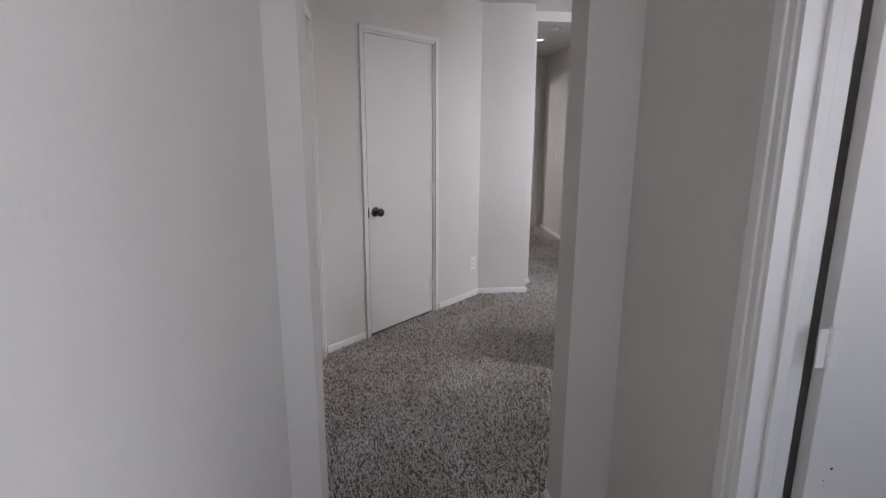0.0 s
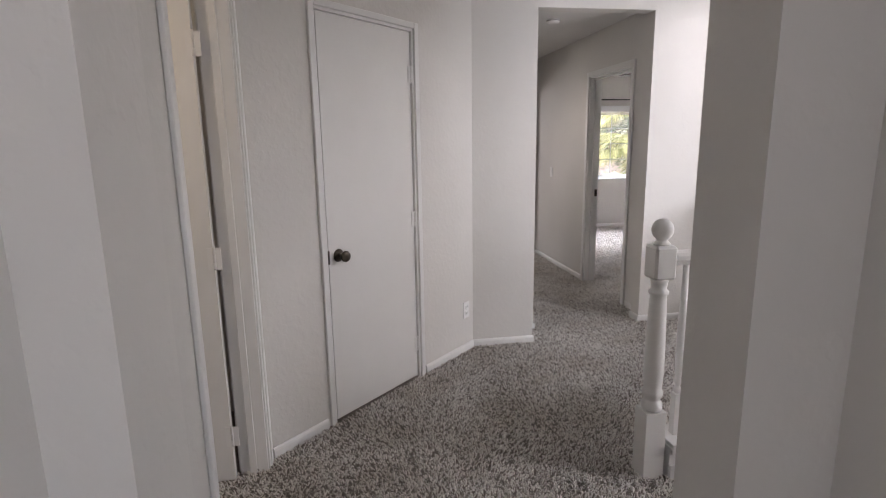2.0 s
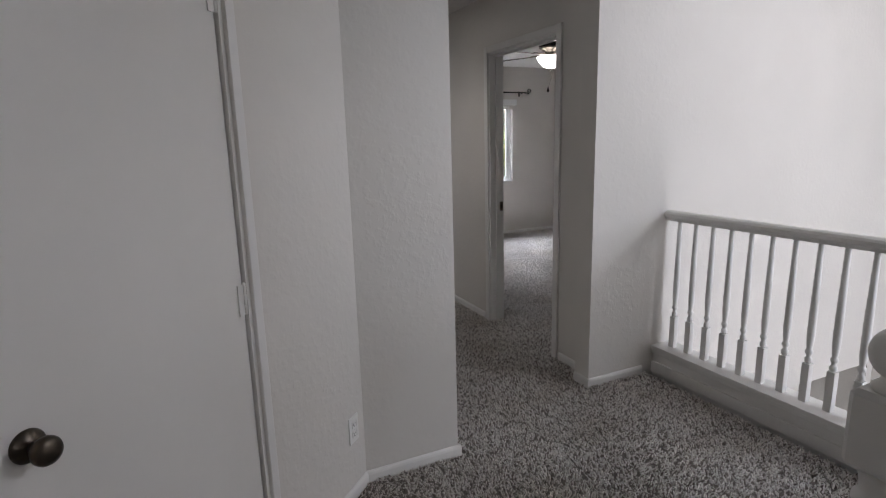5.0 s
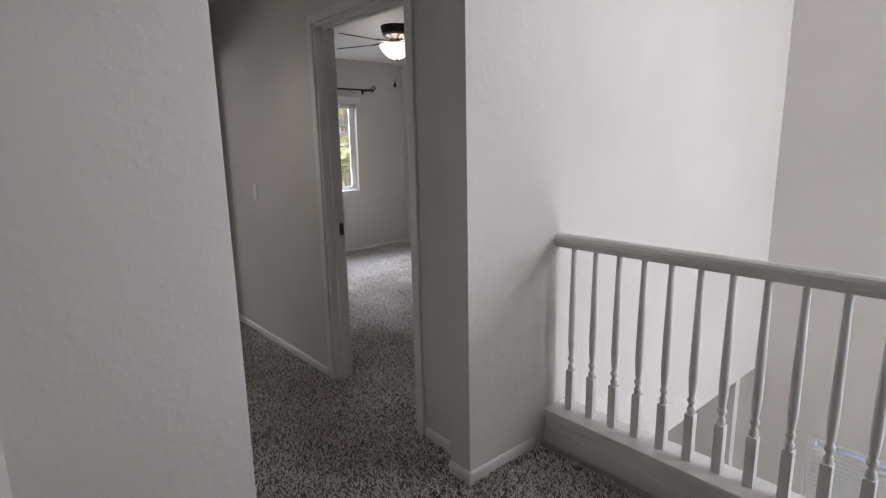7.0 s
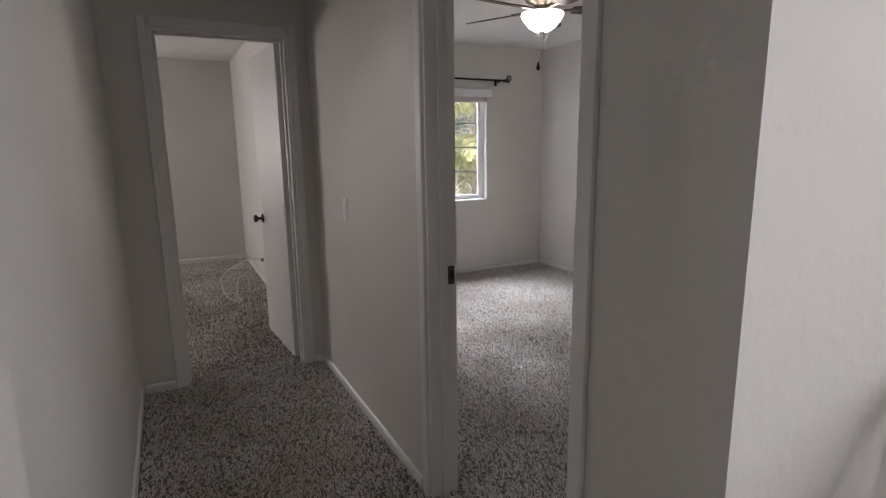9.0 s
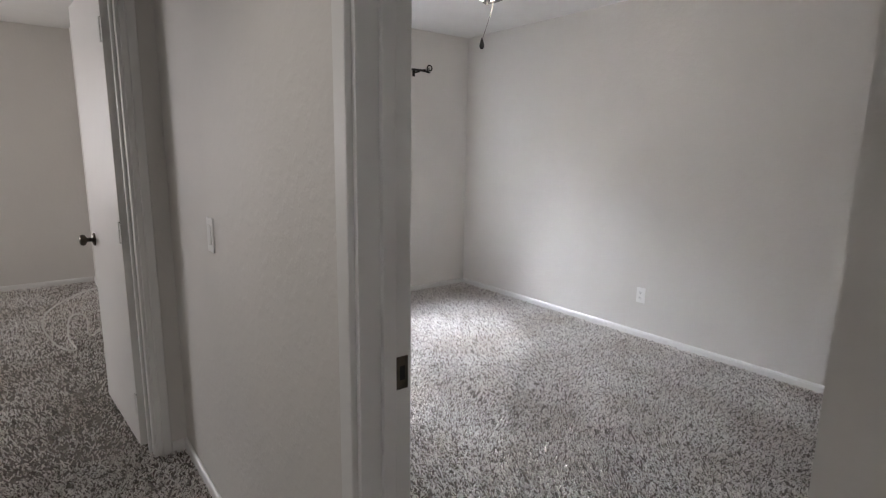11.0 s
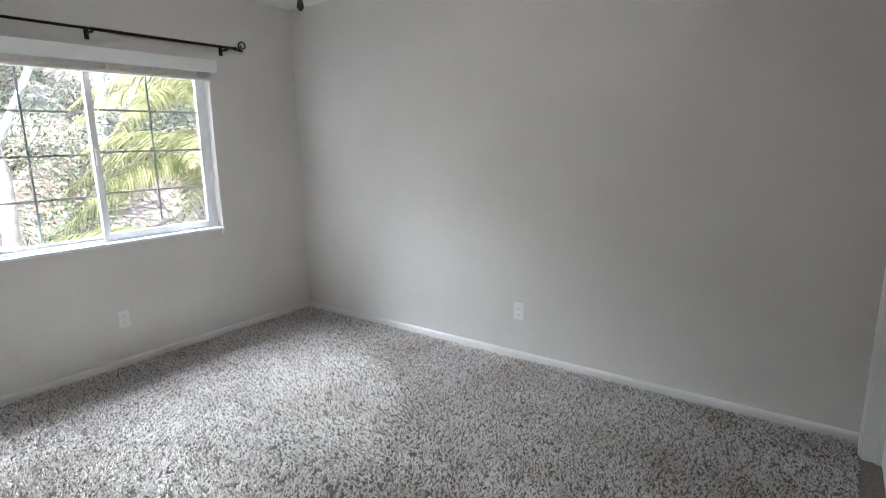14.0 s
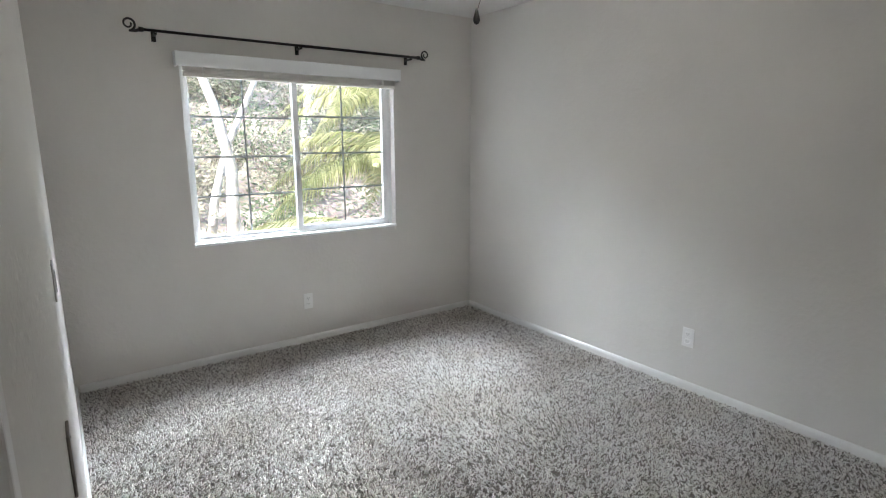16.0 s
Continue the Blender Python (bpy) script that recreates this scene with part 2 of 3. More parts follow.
            bm.faces.new((vert(i, j + 1, 0), vert(i + 1, j + 1, 0), vert(i + 1, j + 1, 1), vert(i, j + 1, 1)))
    bmesh.ops.recalc_face_normals(bm, faces=bm.faces[:])
    return structure(name, bm, mat or WALL, label, category)


# ---- structure ----
T = 0.115
H = 2.44
# first passage
wall("wall_passage_west", (0.185, 2.64), (0.185, -1.6), -T)
# first hole: the unseen window added with the passage's fill lamp
wall("wall_passage_east", (1.32, -1.6), (1.32, 2.68), -T, holes=[(1.4, 2.4, 0.9, 2.1), (2.83, 3.64, 0, 2.045)])
wall("wall_passage_end", (-0.1, -1.6), (1.5, -1.6), -T)
wall("wall_opening_west", (0.07, 2.64), (0.283, 2.64), 0.19)
wall("wall_opening_header", (0.283, 2.66), (1.14, 2.66), 0.17, 2.3)
wall("wall_opening_east", (1.14, 2.68), (3.35, 2.68), 0.157, -2.7)
# landing
wall("wall_side_room", (0.115, 4.37), (0.115, 2.81), -T, holes=[(0.065, 0.865, 0, 2.045)])
wall("wall_diagonal", (0.115, 4.37), (1.344, 5.576), T, holes=[(0.398, 1.126, 0, 2.07)])
wall("wall_landing_north", (1.344, 5.576), (1.783, 5.576), T)
wall("wall_hall_west", (1.783, 8.76), (1.783, 5.691), -T)
wall("wall_hall_opening_west", (1.783, 5.84), (1.88, 5.84), 0.12)
wall("wall_hall_header", (1.88, 5.84), (2.764, 5.84), 0.12, 2.36)
wall("wall_stairwell_north", (2.764, 5.84), (6.02, 5.84), 0.12, -0.45, 4.3)
# hall and rooms
wall("wall_bedroom_west", (2.86, 5.96), (2.86, 12.65), -T, holes=[(0.34, 1.176, 0, 2.045)])
wall("wall_hall_north", (1.668, 8.76), (2.86, 8.76), T, holes=[(0.352, 1.072, 0, 2.045)])
WINDOW = (3.70, 5.185, 0.81, 1.955)
wall("wall_bedroom_north", (2.975, 10.47), (6.07, 10.47), 0.16, holes=[(WINDOW[0] - 2.975, WINDOW[1] - 2.975, WINDOW[2], WINDOW[3])])
wall("wall_stairwell_east", (6.02, 0.3), (6.02, 5.96), -0.135, -2.7, 4.3, holes=[(3.75, 5.13, -2.1, -0.9), (1.3, 2.5, 2.6, 3.8)])
wall("wall_bedroom_east", (5.935, 5.96), (5.935, 10.63), -0.135, -2.7, 2.56)
wall("wall_closet_side", (3.74, 5.96), (3.74, 6.615), -T)
wall("wall_closet_front", (3.855, 6.615), (5.935, 6.615), -T, holes=[(0.175, 1.945, 0, 2.07)])
wall("wall_stairwell_south", (3.235, 0.3), (6.155, 0.3), -T, -2.7, 4.3, holes=[(1.43, 2.63, 1.2, 2.4)])
wall("wall_stairwell_west", (3.35, 2.68), (3.35, 0.3), -T, -2.7, 2.44)
wall("wall_stairwell_upper", (3.35, 5.84), (3.35, 0.3), -T, 2.44, 4.3)
wall("wall_far_room_north", (-0.9, 12.65), (2.975, 12.65), T, holes=[(0.1, 1.5, 0.85, 2.05)])
wall("wall_far_room_west", (-0.9, 12.65), (-0.9, 8.76), -T)
wall("wall_far_room_south", (-0.9, 8.76), (1.668, 8.76), T)
wall("wall_side_room_west", (-1.6, 4.9), (-1.6, 2.69), -T)
wall("wall_side_room_south", (-1.6, 2.81), (0.0, 2.81), -T)
wall("wall_side_room_north", (-1.6, 4.9), (0.52, 4.9), T)
wall("wall_cupboard", (0.52, 5.015), (0.52, 5.9), -T)
wall("wall_cupboard_north", (0.52, 5.9), (1.668, 5.9), T)
# the hole takes an unseen window, added with the near room's fill lamp
wall("wall_near_room", (1.435, 0.9), (3.2, 0.9), -T, holes=[(0.345, 1.345, 0.9, 2.0)])
# unseen wall added behind the open door to keep its hinge gap dark
wall("wall_near_room_light_block", (1.435, 2.1), (3.12, 2.1), T)
wall("wall_near_room_east", (3.12, 0.9), (3.12, 2.68), -T)
wall("wall_downstairs_west", (3.26, 2.837), (3.26, 6.5), -0.1, -2.7, -0.28)
wall("wall_downstairs_north", (3.16, 6.5), (6.07, 6.5), T, -2.7, -0.27, holes=[(1.3, 2.7, -2.2, -1.1)])

structure("ceiling", box((-1.8, -1.75, H), (3.235, 10.64, H + 0.12)), CEILING, "white painted ceiling", "ceiling")
structure("ceiling_landing_edge", box((3.235, 0.2, H - 0.003), (3.352, 5.84, H)), CEILING, "white painted ceiling edge over the landing", "ceiling")
structure("ceiling_bedroom", box((3.235, 5.96, H), (6.07, 10.64, H + 0.12)), CEILING, "white painted bedroom ceiling", "ceiling")
structure("ceiling_stairwell", box((3.2, 0.1, 4.3), (6.17, 5.97, 4.4)), CEILING, "white painted high ceiling over the stairwell", "ceiling")
structure("ceiling_far_room", box((-1.1, 10.64, H), (2.98, 12.8, H + 0.12)), CEILING, "white painted ceiling of the far room", "ceiling")


def slab(name, x0, x1, y0, y1, z=0.0, thick=0.26):
    return structure(name, box((x0, y0, z - thick), (x1, y1, z)), BACKING, "beige and brown frieze carpet floor", "floor")


slab("floor_passage", -1.7, 1.95, -1.7, 5.84)
slab("floor_landing", 1.95, 3.2, 3.93, 5.84)
slab("floor_near_room", 1.95, 3.2, 0.8, 2.68)
slab("floor_hall_and_bedroom", -1.0, 5.935, 5.85, 10.6)
slab("floor_far_room", -1.0, 2.9, 10.6, 12.7)
slab("floor_downstairs", 1.9, 6.0, 0.2, 9.5, -2.7)


# baseboards
def baseboard(p0, p1, side=1, height=0.054):
    """A skirting along a wall's face from p0 to p1; side: 1 when the room lies to the right of that way."""
    p0, p1 = Vector((*p0, 0)), Vector((*p1, 0))
    way = (p1 - p0).normalized()
    out = Vector((way.y, -way.x, 0)) * side
    bm = bmesh.new()
    shape = [(0.0005, 0), (0.013, 0), (0.013, height - 0.016), (0.010, height - 0.006), (0.005, height), (0.0005, height)]
    rings = [[bm.verts.new(p + out * a + Vector((0, 0, b))) for a, b in shape] for p in (p0, p1)]
    n = len(shape)
    for k in range(n):
        bm.faces.new((rings[0][k], rings[0][(k + 1) % n], rings[1][(k + 1) % n], rings[1][k]))
    bm.faces.new(rings[0][::-1])
    bm.faces.new(rings[1])
    bmesh.ops.recalc_face_normals(bm, faces=bm.faces[:])
    return structure("baseboard", bm, TRIM, "white painted wooden baseboard along the wall", "baseboard")


D45 = Vector((1.229, 1.206)).normalized()


def on_diagonal(s):
    return (0.115 + D45.x * s, 4.37 + D45.y * s)


baseboard((0.185, -1.5), (0.185, 2.64))
baseboard((0.185, 2.64), (0.296, 2.64))
baseboard((0.283, 2.64), (0.283, 2.83))
baseboard((0.115, 2.83), (0.115, 3.45))
baseboard(on_diagonal(0.015), on_diagonal(0.352))
baseboard(on_diagonal(1.172), on_diagonal(1.716))
baseboard((1.344, 5.576), (1.796, 5.576))
baseboard((1.783, 5.576), (1.783, 5.84))
baseboard((1.783, 5.84), (1.893, 5.84))
baseboard((1.88, 5.84), (1.88, 5.96))
baseboard((1.783, 5.96), (1.783, 8.76))
baseboard((1.80, 8.76), (1.965, 8.76))
baseboard((2.795, 8.76), (2.845, 8.76))
baseboard((2.86, 8.76), (2.86, 7.20))
baseboard((2.86, 6.24), (2.86, 5.97))
baseboard((2.764, 5.96), (2.764, 5.827))
baseboard((2.764, 5.84), (3.17, 5.84))
baseboard((1.14, 2.837), (1.14, 2.667))
baseboard((1.14, 2.68), (1.305, 2.68))
baseboard((1.32, 2.66), (1.32, 2.11))
baseboard((3.0, 10.47), (5.92, 10.47))
baseboard((5.935, 10.47), (5.935, 6.63))
baseboard((5.92, 6.615), (5.865, 6.615))
baseboard((2.975, 7.20), (2.975, 10.47))
baseboard((3.74, 5.98), (3.74, 6.615))
baseboard((2.86, 12.65), (2.86, 8.89))
baseboard((0.0, 12.65), (2.84, 12.65))


# ---- doors ----
def knob(parent, at, out, mat, name="door_knob"):
    """A round knob on a rose, standing out along the unit vector out."""
    m = Matrix.Translation(at) @ Vector(out).to_track_quat("Z", "Y").to_matrix().to_4x4()
    rose = part("rose", lathe([(0.0335, 0), (0.0335, 0.003), (0.030, 0.007), (0.017, 0.012), (0.012, 0.015)], 28, m=m), mat, parent)
    part(name, lathe([(0.011, 0.013), (0.0105, 0.032), (0.014, 0.037), (0.024, 0.041), (0.0285, 0.049), (0.0285, 0.056), (0.025, 0.063), (0.016, 0.067), (0.0, 0.068)], 28, m=m), mat, parent, "dark metal door knob")
    return rose


def casing(name, m, width, height, label, depth=T, faces=(0, 1), w=0.058, plain=False):
    """Door lining and casing; local x along the opening from 0 to width, y through the wall from 0 to depth."""
    top = thing(name, m, label, "door frame", kind="structure")
    for side, x0, x1 in (("left", -0.004, 0.018), ("right", width - 0.018, width + 0.004)):
        part("side_jamb", box((x0, -0.002, 0), (x1, depth + 0.002, height), 0.0015), TRIM, top)
    part("head_jamb", box((0.018, -0.002, height - 0.018), (width - 0.018, depth + 0.002, height + 0.004), 0.0015), TRIM, top)
    for x0, x1 in ((0.018, 0.030), (width - 0.030, width - 0.018)):
        part("door_stop", box((x0, 0.045, 0), (x1, 0.075, height - 0.018), 0.002), TRIM, top)
    part("door_stop", box((0.03, 0.045, height - 0.03), (width - 0.03, 0.075, height - 0.018), 0.002), TRIM, top)
    for face in faces:
        a, b, c = ((-0.016, -0.0005, -0.010) if face == 0 else (depth + 0.0005, depth + 0.016, depth + 0.010))
        lo, hi = min(a, b), max(a, b)
        for x0, x1, inner in ((-w + 0.006, 0.006, 1), (width - 0.006, width + w - 0.006, 0)):
            bm = box((x0 + (0 if inner else 0.022), lo, 0), (x1 - (0.022 if inner else 0), hi, height + w - 0.006), 0.004)
            i0, i1 = (x1 - 0.024, x1) if inner else (x0, x0 + 0.024)
            box((i0, min(c, 0 if face == 0 else depth), 0), (i1, max(c, 0 if face == 0 else depth), height), 0.003, bm)
            if plain:
                bm.free()
                bm = box((x0, lo, 0), (x1, hi, height + w - 0.006), 0.003)
            part("side_casing", bm, TRIM, top)
        part("head_casing", box((0.006, lo, height - 0.004), (width - 0.006, hi, height + w - 0.006), 0.004), TRIM, top)
    return top


def hinge(parent, at, m=None):
    bm = lathe([(0.006, -0.045), (0.006, -0.016), (0.0055, -0.0155), (0.006, -0.015), (0.006, 0.015), (0.0055, 0.0155), (0.006, 0.016), (0.006, 0.045), (0.003, 0.05)], 12)
    box((-0.026, -0.001, -0.045), (0.026, 0.0015, 0.045), 0.0, bm)
    ob = part("hinge", bm, PEWTER if m else TRIM, parent, "painted-over butt hinge")
    ob.location = at
    return ob


def door(name, m, width, height, label, knob_side=1, sides=(1,), hinge_at=None, mat=None):
    """A flush slab; local x from the hinge to the free edge, its face at y = 0, its back at y = 0.035."""
    top = thing(name, m, label, "door")
    part("slab", box((0, 0, 0.012), (width, 0.035, height), 0.002), DOOR, top)
    for s in sides:
        out = (0, -1, 0) if s > 0 else (0, 1, 0)
        knob(top, (width - 0.065, 0 if s > 0 else 0.035, 0.89), out, mat or BRONZE)
    part("latch_plate", box((width - 0.0005, 0.006, 0.895), (width + 0.0015, 0.029, 0.955), 0.0005), BRONZE, top)
    for z in (0.22, 1.0, 1.82):
        hinge(top, (-0.003, -0.003 if hinge_at is None else hinge_at, z))
    return top


def strike(parent, at, size, axis):
    x, y, z = at
    lo, hi = [x, y, z - 0.035], [x, y, z + 0.035]
    for k, s in enumerate(size):
        lo[k] -= s
        hi[k] += s
    ob = part("strike_plate", box(lo, hi, 0.0008), BRONZE, parent, "dark bronze strike plate")
    lo2, hi2 = lo[:], hi[:]
    a = 1 - axis
    lo2[a] += 0.008
    hi2[a] -= 0.008
    lo2[axis] -= 0.0006
    hi2[axis] += 0.0006
    lo2[2] += 0.02
    hi2[2] -= 0.02
    part("latch_hole", box(lo2, hi2), DARK, ob)


# closet door in the diagonal wall, shut
ang = math.degrees(math.atan2(D45.y, D45.x))
m_diag = Matrix.Translation((*on_diagonal(0.398), 0)) @ pose(0, 0, 0, 0, 0, ang)
casing("door_frame_1", m_diag, 0.728, 2.07, "white painted wooden frame of the shut closet door", faces=(0,), w=0.034, plain=True)
door_a = door("door_1", m_diag @ pose(0.705, 0.044, 0, 0, 0, 180), 0.673, 2.05, "shut white flush closet door with bronze knob", sides=(-1,), hinge_at=0.038)
strike(door_a, (0.680, 0.034, 0.89), (0.005, 0.0115), 1)

# side room door, open inward
m_side = pose(0.115, 3.505, 0, 0, 0, 90)
casing("door_frame_2", m_side, 0.80, 2.045, "white painted wooden frame of the side room door")
door("door_2", pose(-0.012, 4.262, 0, 0, 0, 182), 0.76, 2.027, "open white flush door with painted hinges", sides=(-1,), hinge_at=0.038)

# near room door, open inward
casing("door_frame_3", pose(1.32, 2.04, 0, 0, 0, -90), 0.81, 2.045, "white painted wooden frame of the first door")
door_h = door("door_3", pose(1.462, 1.993, 0, 0, 0, -1), 0.76, 2.027, "open white flush door with small red smudges")
for a, b, r in ((0.06, 0.70, 0.004), (0.045, 0.67, 0.002), (0.046, 0.655, 0.0015)):
    part("smudge", lathe([(r, 0), (r * 0.8, 0.0006)], 10, m=pose(a, 0, b, 90)), RED, door_h, "small red smudge")

# bedroom door, open inward past the jamb
casing("door_frame_4", pose(2.86, 7.136, 0, 0, 0, -90), 0.836, 2.045, "white painted wooden frame of the bedroom door", faces=(0,), w=0.048, plain=True)
frame_b = [o for o in scene.objects if o.name.startswith("door_frame_4")][0]
strike(frame_b, (0.0195, 0.094, 0.92), (0.0015, 0.014), 0)
door_b = door("door_4", pose(2.985, 6.285, 0, 0, 0, 2.2), 0.765, 2.027, "open white flush bedroom door with a bronze knob", sides=(1, -1), mat=PEWTER)
bm = bmesh.new()
tip = [(0.285, 1.02), (0.292, 1.008), (0.302, 1.004), (0.295, 0.992), (0.305, 0.987), (0.299, 0.955), (0.310, 0.950), (0.300, 0.90), (0.30, 0.78), (0.07, 0.78), (0.14, 0.90), (0.21, 0.97)]
front = [bm.verts.new((x, 0.0375, z)) for x, z in tip]
back = [bm.verts.new((x, 0.0355, z)) for x, z in tip]
bm.faces.new(front)
bm.faces.new(back[::-1])
for k in range(len(tip)):
    bm.faces.new((front[k], back[k], back[(k + 1) % len(tip)], front[(k + 1) % len(tip)]))
bmesh.ops.recalc_face_normals(bm, faces=bm.faces[:])
part("sticker", bm, RED, door_b, "pointed red paper sticker")

# far room door, open inward
casing("door_frame_5", pose(2.02, 8.76, 0), 0.72, 2.045, "white painted wooden frame of the far room door")
door("door_5", pose(2.722, 8.885, 0, 0, 0, 94), 0.70, 2.027, "open white flush door with a bronze knob", sides=(-1, 1), hinge_at=0.038)

# closet in the bedroom
frame_c = casing("closet_frame", pose(5.80, 6.615, 0, 0, 0, 180), 1.77, 2.07, "white painted frame of the sliding closet doors", faces=(0,), w=0.062)
part("track", box((0.02, 0.03, 2.02), (1.75, 0.09, 2.05)), IRON, frame_c, "dark metal sliding track")
for x0, y0 in ((4.05, 6.56), (4.88, 6.525)):
    panel = thing("sliding_closet_door", pose(x0, y0, 0), "white flush sliding closet door", "closet door", "sliding closet doors")
    part("panel", box((0, 0, 0.015), (0.90, 0.025, 2.02), 0.003), DOOR, panel)
    part("edge_strip", box((-0.008, -0.003, 0.015), (0, 0.028, 2.02), 0.001), VINYL, panel)


# ---- plates ----
def plate_body(w=0.07, h=0.115):
    return box((-w / 2, -0.006, -h / 2), (w / 2, -0.0005, h / 2), 0.0022)


def outlet(m):
    top = thing("wall_outlet", m, "white duplex electrical outlet on the wall", "outlet", "wall outlets")
    part("plate", plate_body(), PLATE, top)
    for z in (-0.021, 0.021):
        face = part("receptacle", box((-0.016, -0.0078, z - 0.0145), (0.016, -0.0055, z + 0.0145), 0.003), PLATE, top)
        for x, h in ((-0.0065, 0.0045), (0.0065, 0.0035)):
            part("slot", box((x - 0.0013, -0.0083, z + 0.002 - h), (x + 0.0013, -0.0076, z + 0.002 + h)), SLOT, face)
        part("slot", box((-0.002, -0.0083, z - 0.010), (0.002, -0.0076, z - 0.006)), SLOT, face)
    part("screw", lathe([(0.003, 0), (0.002, 0.001)], 10, m=pose(0, -0.006, 0, 90)), PLATE, top)


def switch(m):
    top = thing("light_switch", m, "white rocker light switch on the wall", "switch", "light switches")
    part("plate", plate_body(), PLATE, top)
    part("rocker", box((-0.0165, -0.009, -0.033), (0.0165, -0.0055, 0.033), 0.0025), PLATE, top)
    part("screw", lathe([(0.003, 0), (0.002, 0.001)], 10, m=pose(0, -0.006, 0.047, 90)), PLATE, top)


# a plate's local -y points into the room
outlet(Matrix.Translation((*on_diagonal(1.635), 0.30)) @ pose(0, 0, 0, 0, 0, ang))
outlet(pose(5.935, 8.41, 0.325, 0, 0, -90))
outlet(pose(4.425, 10.47, 0.315, 0, 0, 0))
switch(pose(2.86, 8.12, 1.08, 0, 0, -90))
switch(pose(2.975, 8.75, 1.06, 0, 0, 90))
cover = thing("cable_plate", pose(2.975, 7.9, 0.92, 0, 0, 90), "grey metal cable plate on the wall", "wall plate")
part("plate", plate_body(0.07, 0.115), PEWTER, cover)
part("cover_screw", lathe([(0.003, 0), (0.002, 0.001)], 10, m=pose(0, -0.006, 0.04, 90)), PEWTER, cover)


# ---- balustrade ----
BALUSTER = lathe([(0.010, 0.19), (0.0155, 0.20), (0.0155, 0.215), (0.0105, 0.222), (0.0105, 0.232), (0.0165, 0.242), (0.0165, 0.252), (0.011, 0.260), (0.0135, 0.275), (0.0175, 0.33), (0.0165, 0.48), (0.0115, 0.765)], 14)
box((-0.0175, -0.0175, 0.0), (0.0175, 0.0175, 0.192), 0.002, BALUSTER)
BALUSTER = mesh_from(BALUSTER, "baluster", TRIM)


def rail_profile(length):
    shape = [(-0.022, -0.028), (0.022, -0.028), (0.026, -0.012), (0.034, -0.004), (0.034, 0.012), (0.026, 0.024), (0.012, 0.030), (-0.012, 0.030), (-0.026, 0.024), (-0.034, 0.012), (-0.034, -0.004), (-0.026, -0.012)]
    bm = bmesh.new()
    rings = [[bm.verts.new((x, a, b)) for a, b in shape] for x in (0, length)]
    n = len(shape)
    for k in range(n):
        bm.faces.new((rings[0][k], rings[0][(k + 1) % n], rings[1][(k + 1) % n], rings[1][k]))
    bm.faces.new(rings[0][::-1])
    bm.faces.new(rings[1])
    bmesh.ops.recalc_face_normals(bm, faces=bm.faces[:])
    return bm


def balustrade(m, length, first, label):
    top = thing("stair_railing", m, label, "railing", "railings round the stairwell")
    part("curb", box((0, -0.07, -0.27), (length, 0.055, 0.15), 0.002), TRIM, top)
    part("curb_cap", box((0, -0.092, 0.15), (length, 0.075, 0.172), 0.004), TRIM, top)
    part("cap_molding", box((0, -0.084, 0.12), (length, -0.0705, 0.15), 0.006), TRIM, top)
    part("skirting", box((0, -0.082, 0), (length, -0.0705, 0.07), 0.004), TRIM, top)
    rail = part("handrail", rail_profile(length), TRIM, top)
    rail.location = (0, 0, 0.966)
    x = first
    while x < length - 0.05:
        ob = new("baluster", BALUSTER)
        ob.parent = top
        ob.location = (x, 0.0, 0.172)
        x += 0.111
    return top


balustrade(pose(3.332, 5.84, 0, 0, 0, -90), 1.91, 0.085, "white painted wooden railing over the stairwell")
near = balustrade(pose(1.84, 3.975, 0, 0, 0, 0), 1.40, 0.06, "white painted wooden railing beside the newel post")
newel = thing("newel_post", pose(1.777, 3.965, 0) @ Matrix.Diagonal((1, 1, 1.02, 1)), "white turned newel post with a ball top", "newel post")
part("base_block", box((-0.047, -0.047, 0), (0.047, 0.047, 0.30), 0.003), TRIM, newel)
part("turned_shaft", lathe([(0.030, 0.295), (0.043, 0.305), (0.044, 0.33), (0.034, 0.345), (0.034, 0.355), (0.043, 0.37), (0.043, 0.385), (0.036, 0.395), (0.038, 0.42), (0.0415, 0.47), (0.040, 0.6), (0.034, 0.78), (0.033, 0.80), (0.040, 0.807), (0.040, 0.816), (0.031, 0.824), (0.033, 0.85), (0.041, 0.872)], 28), TRIM, newel)
part("top_block", box((-0.047, -0.047, 0.868), (0.047, 0.047, 1.005), 0.010, seg=1), TRIM, newel)
ball = [(0.034, 1.004), (0.034, 1.012), (0.024, 1.02), (0.022, 1.028)]
for k in range(1, 13):
    a = math.pi * (0.17 + 0.83 * k / 12)
    ball.append((0.0435 * math.sin(a) + (0.0 if k < 12 else 0.0), 1.066 - 0.0435 * math.cos(a)))
part("ball_finial", lathe(ball, 28), TRIM, newel)

# stairs down behind the near railing
stairs = thing("staircase", pose(1.95, 3.38, 0), "carpeted stairs going down beside the landing", "stairs", kind="structure")
for k in range(5):
    part("step", box((k * 0.26, -0.54, -0.18 * (k + 1) - 0.2), (k * 0.26 + 0.285, 0.54, -0.18 * (k + 1)), 0.01), BACKING, stairs)


# ---- bedroom window ----
x0, x1, z0, z1 = WINDOW
win = thing("window_1", pose(0, 0, 0), "white vinyl sliding window with grilles", "window", kind="structure")
fy0, fy1 = 10.53, 10.60
for lo, hi in (((x0, fy0, z0), (x0 + 0.035, fy1, z1)), ((x1 - 0.035, fy0, z0), (x1, fy1, z1)), ((x0 + 0.035, fy0, z0), (x1 - 0.035, fy1, z0 + 0.018)), ((x0 + 0.035, fy0, z1 - 0.035), (x1 - 0.035, fy1, z1))):
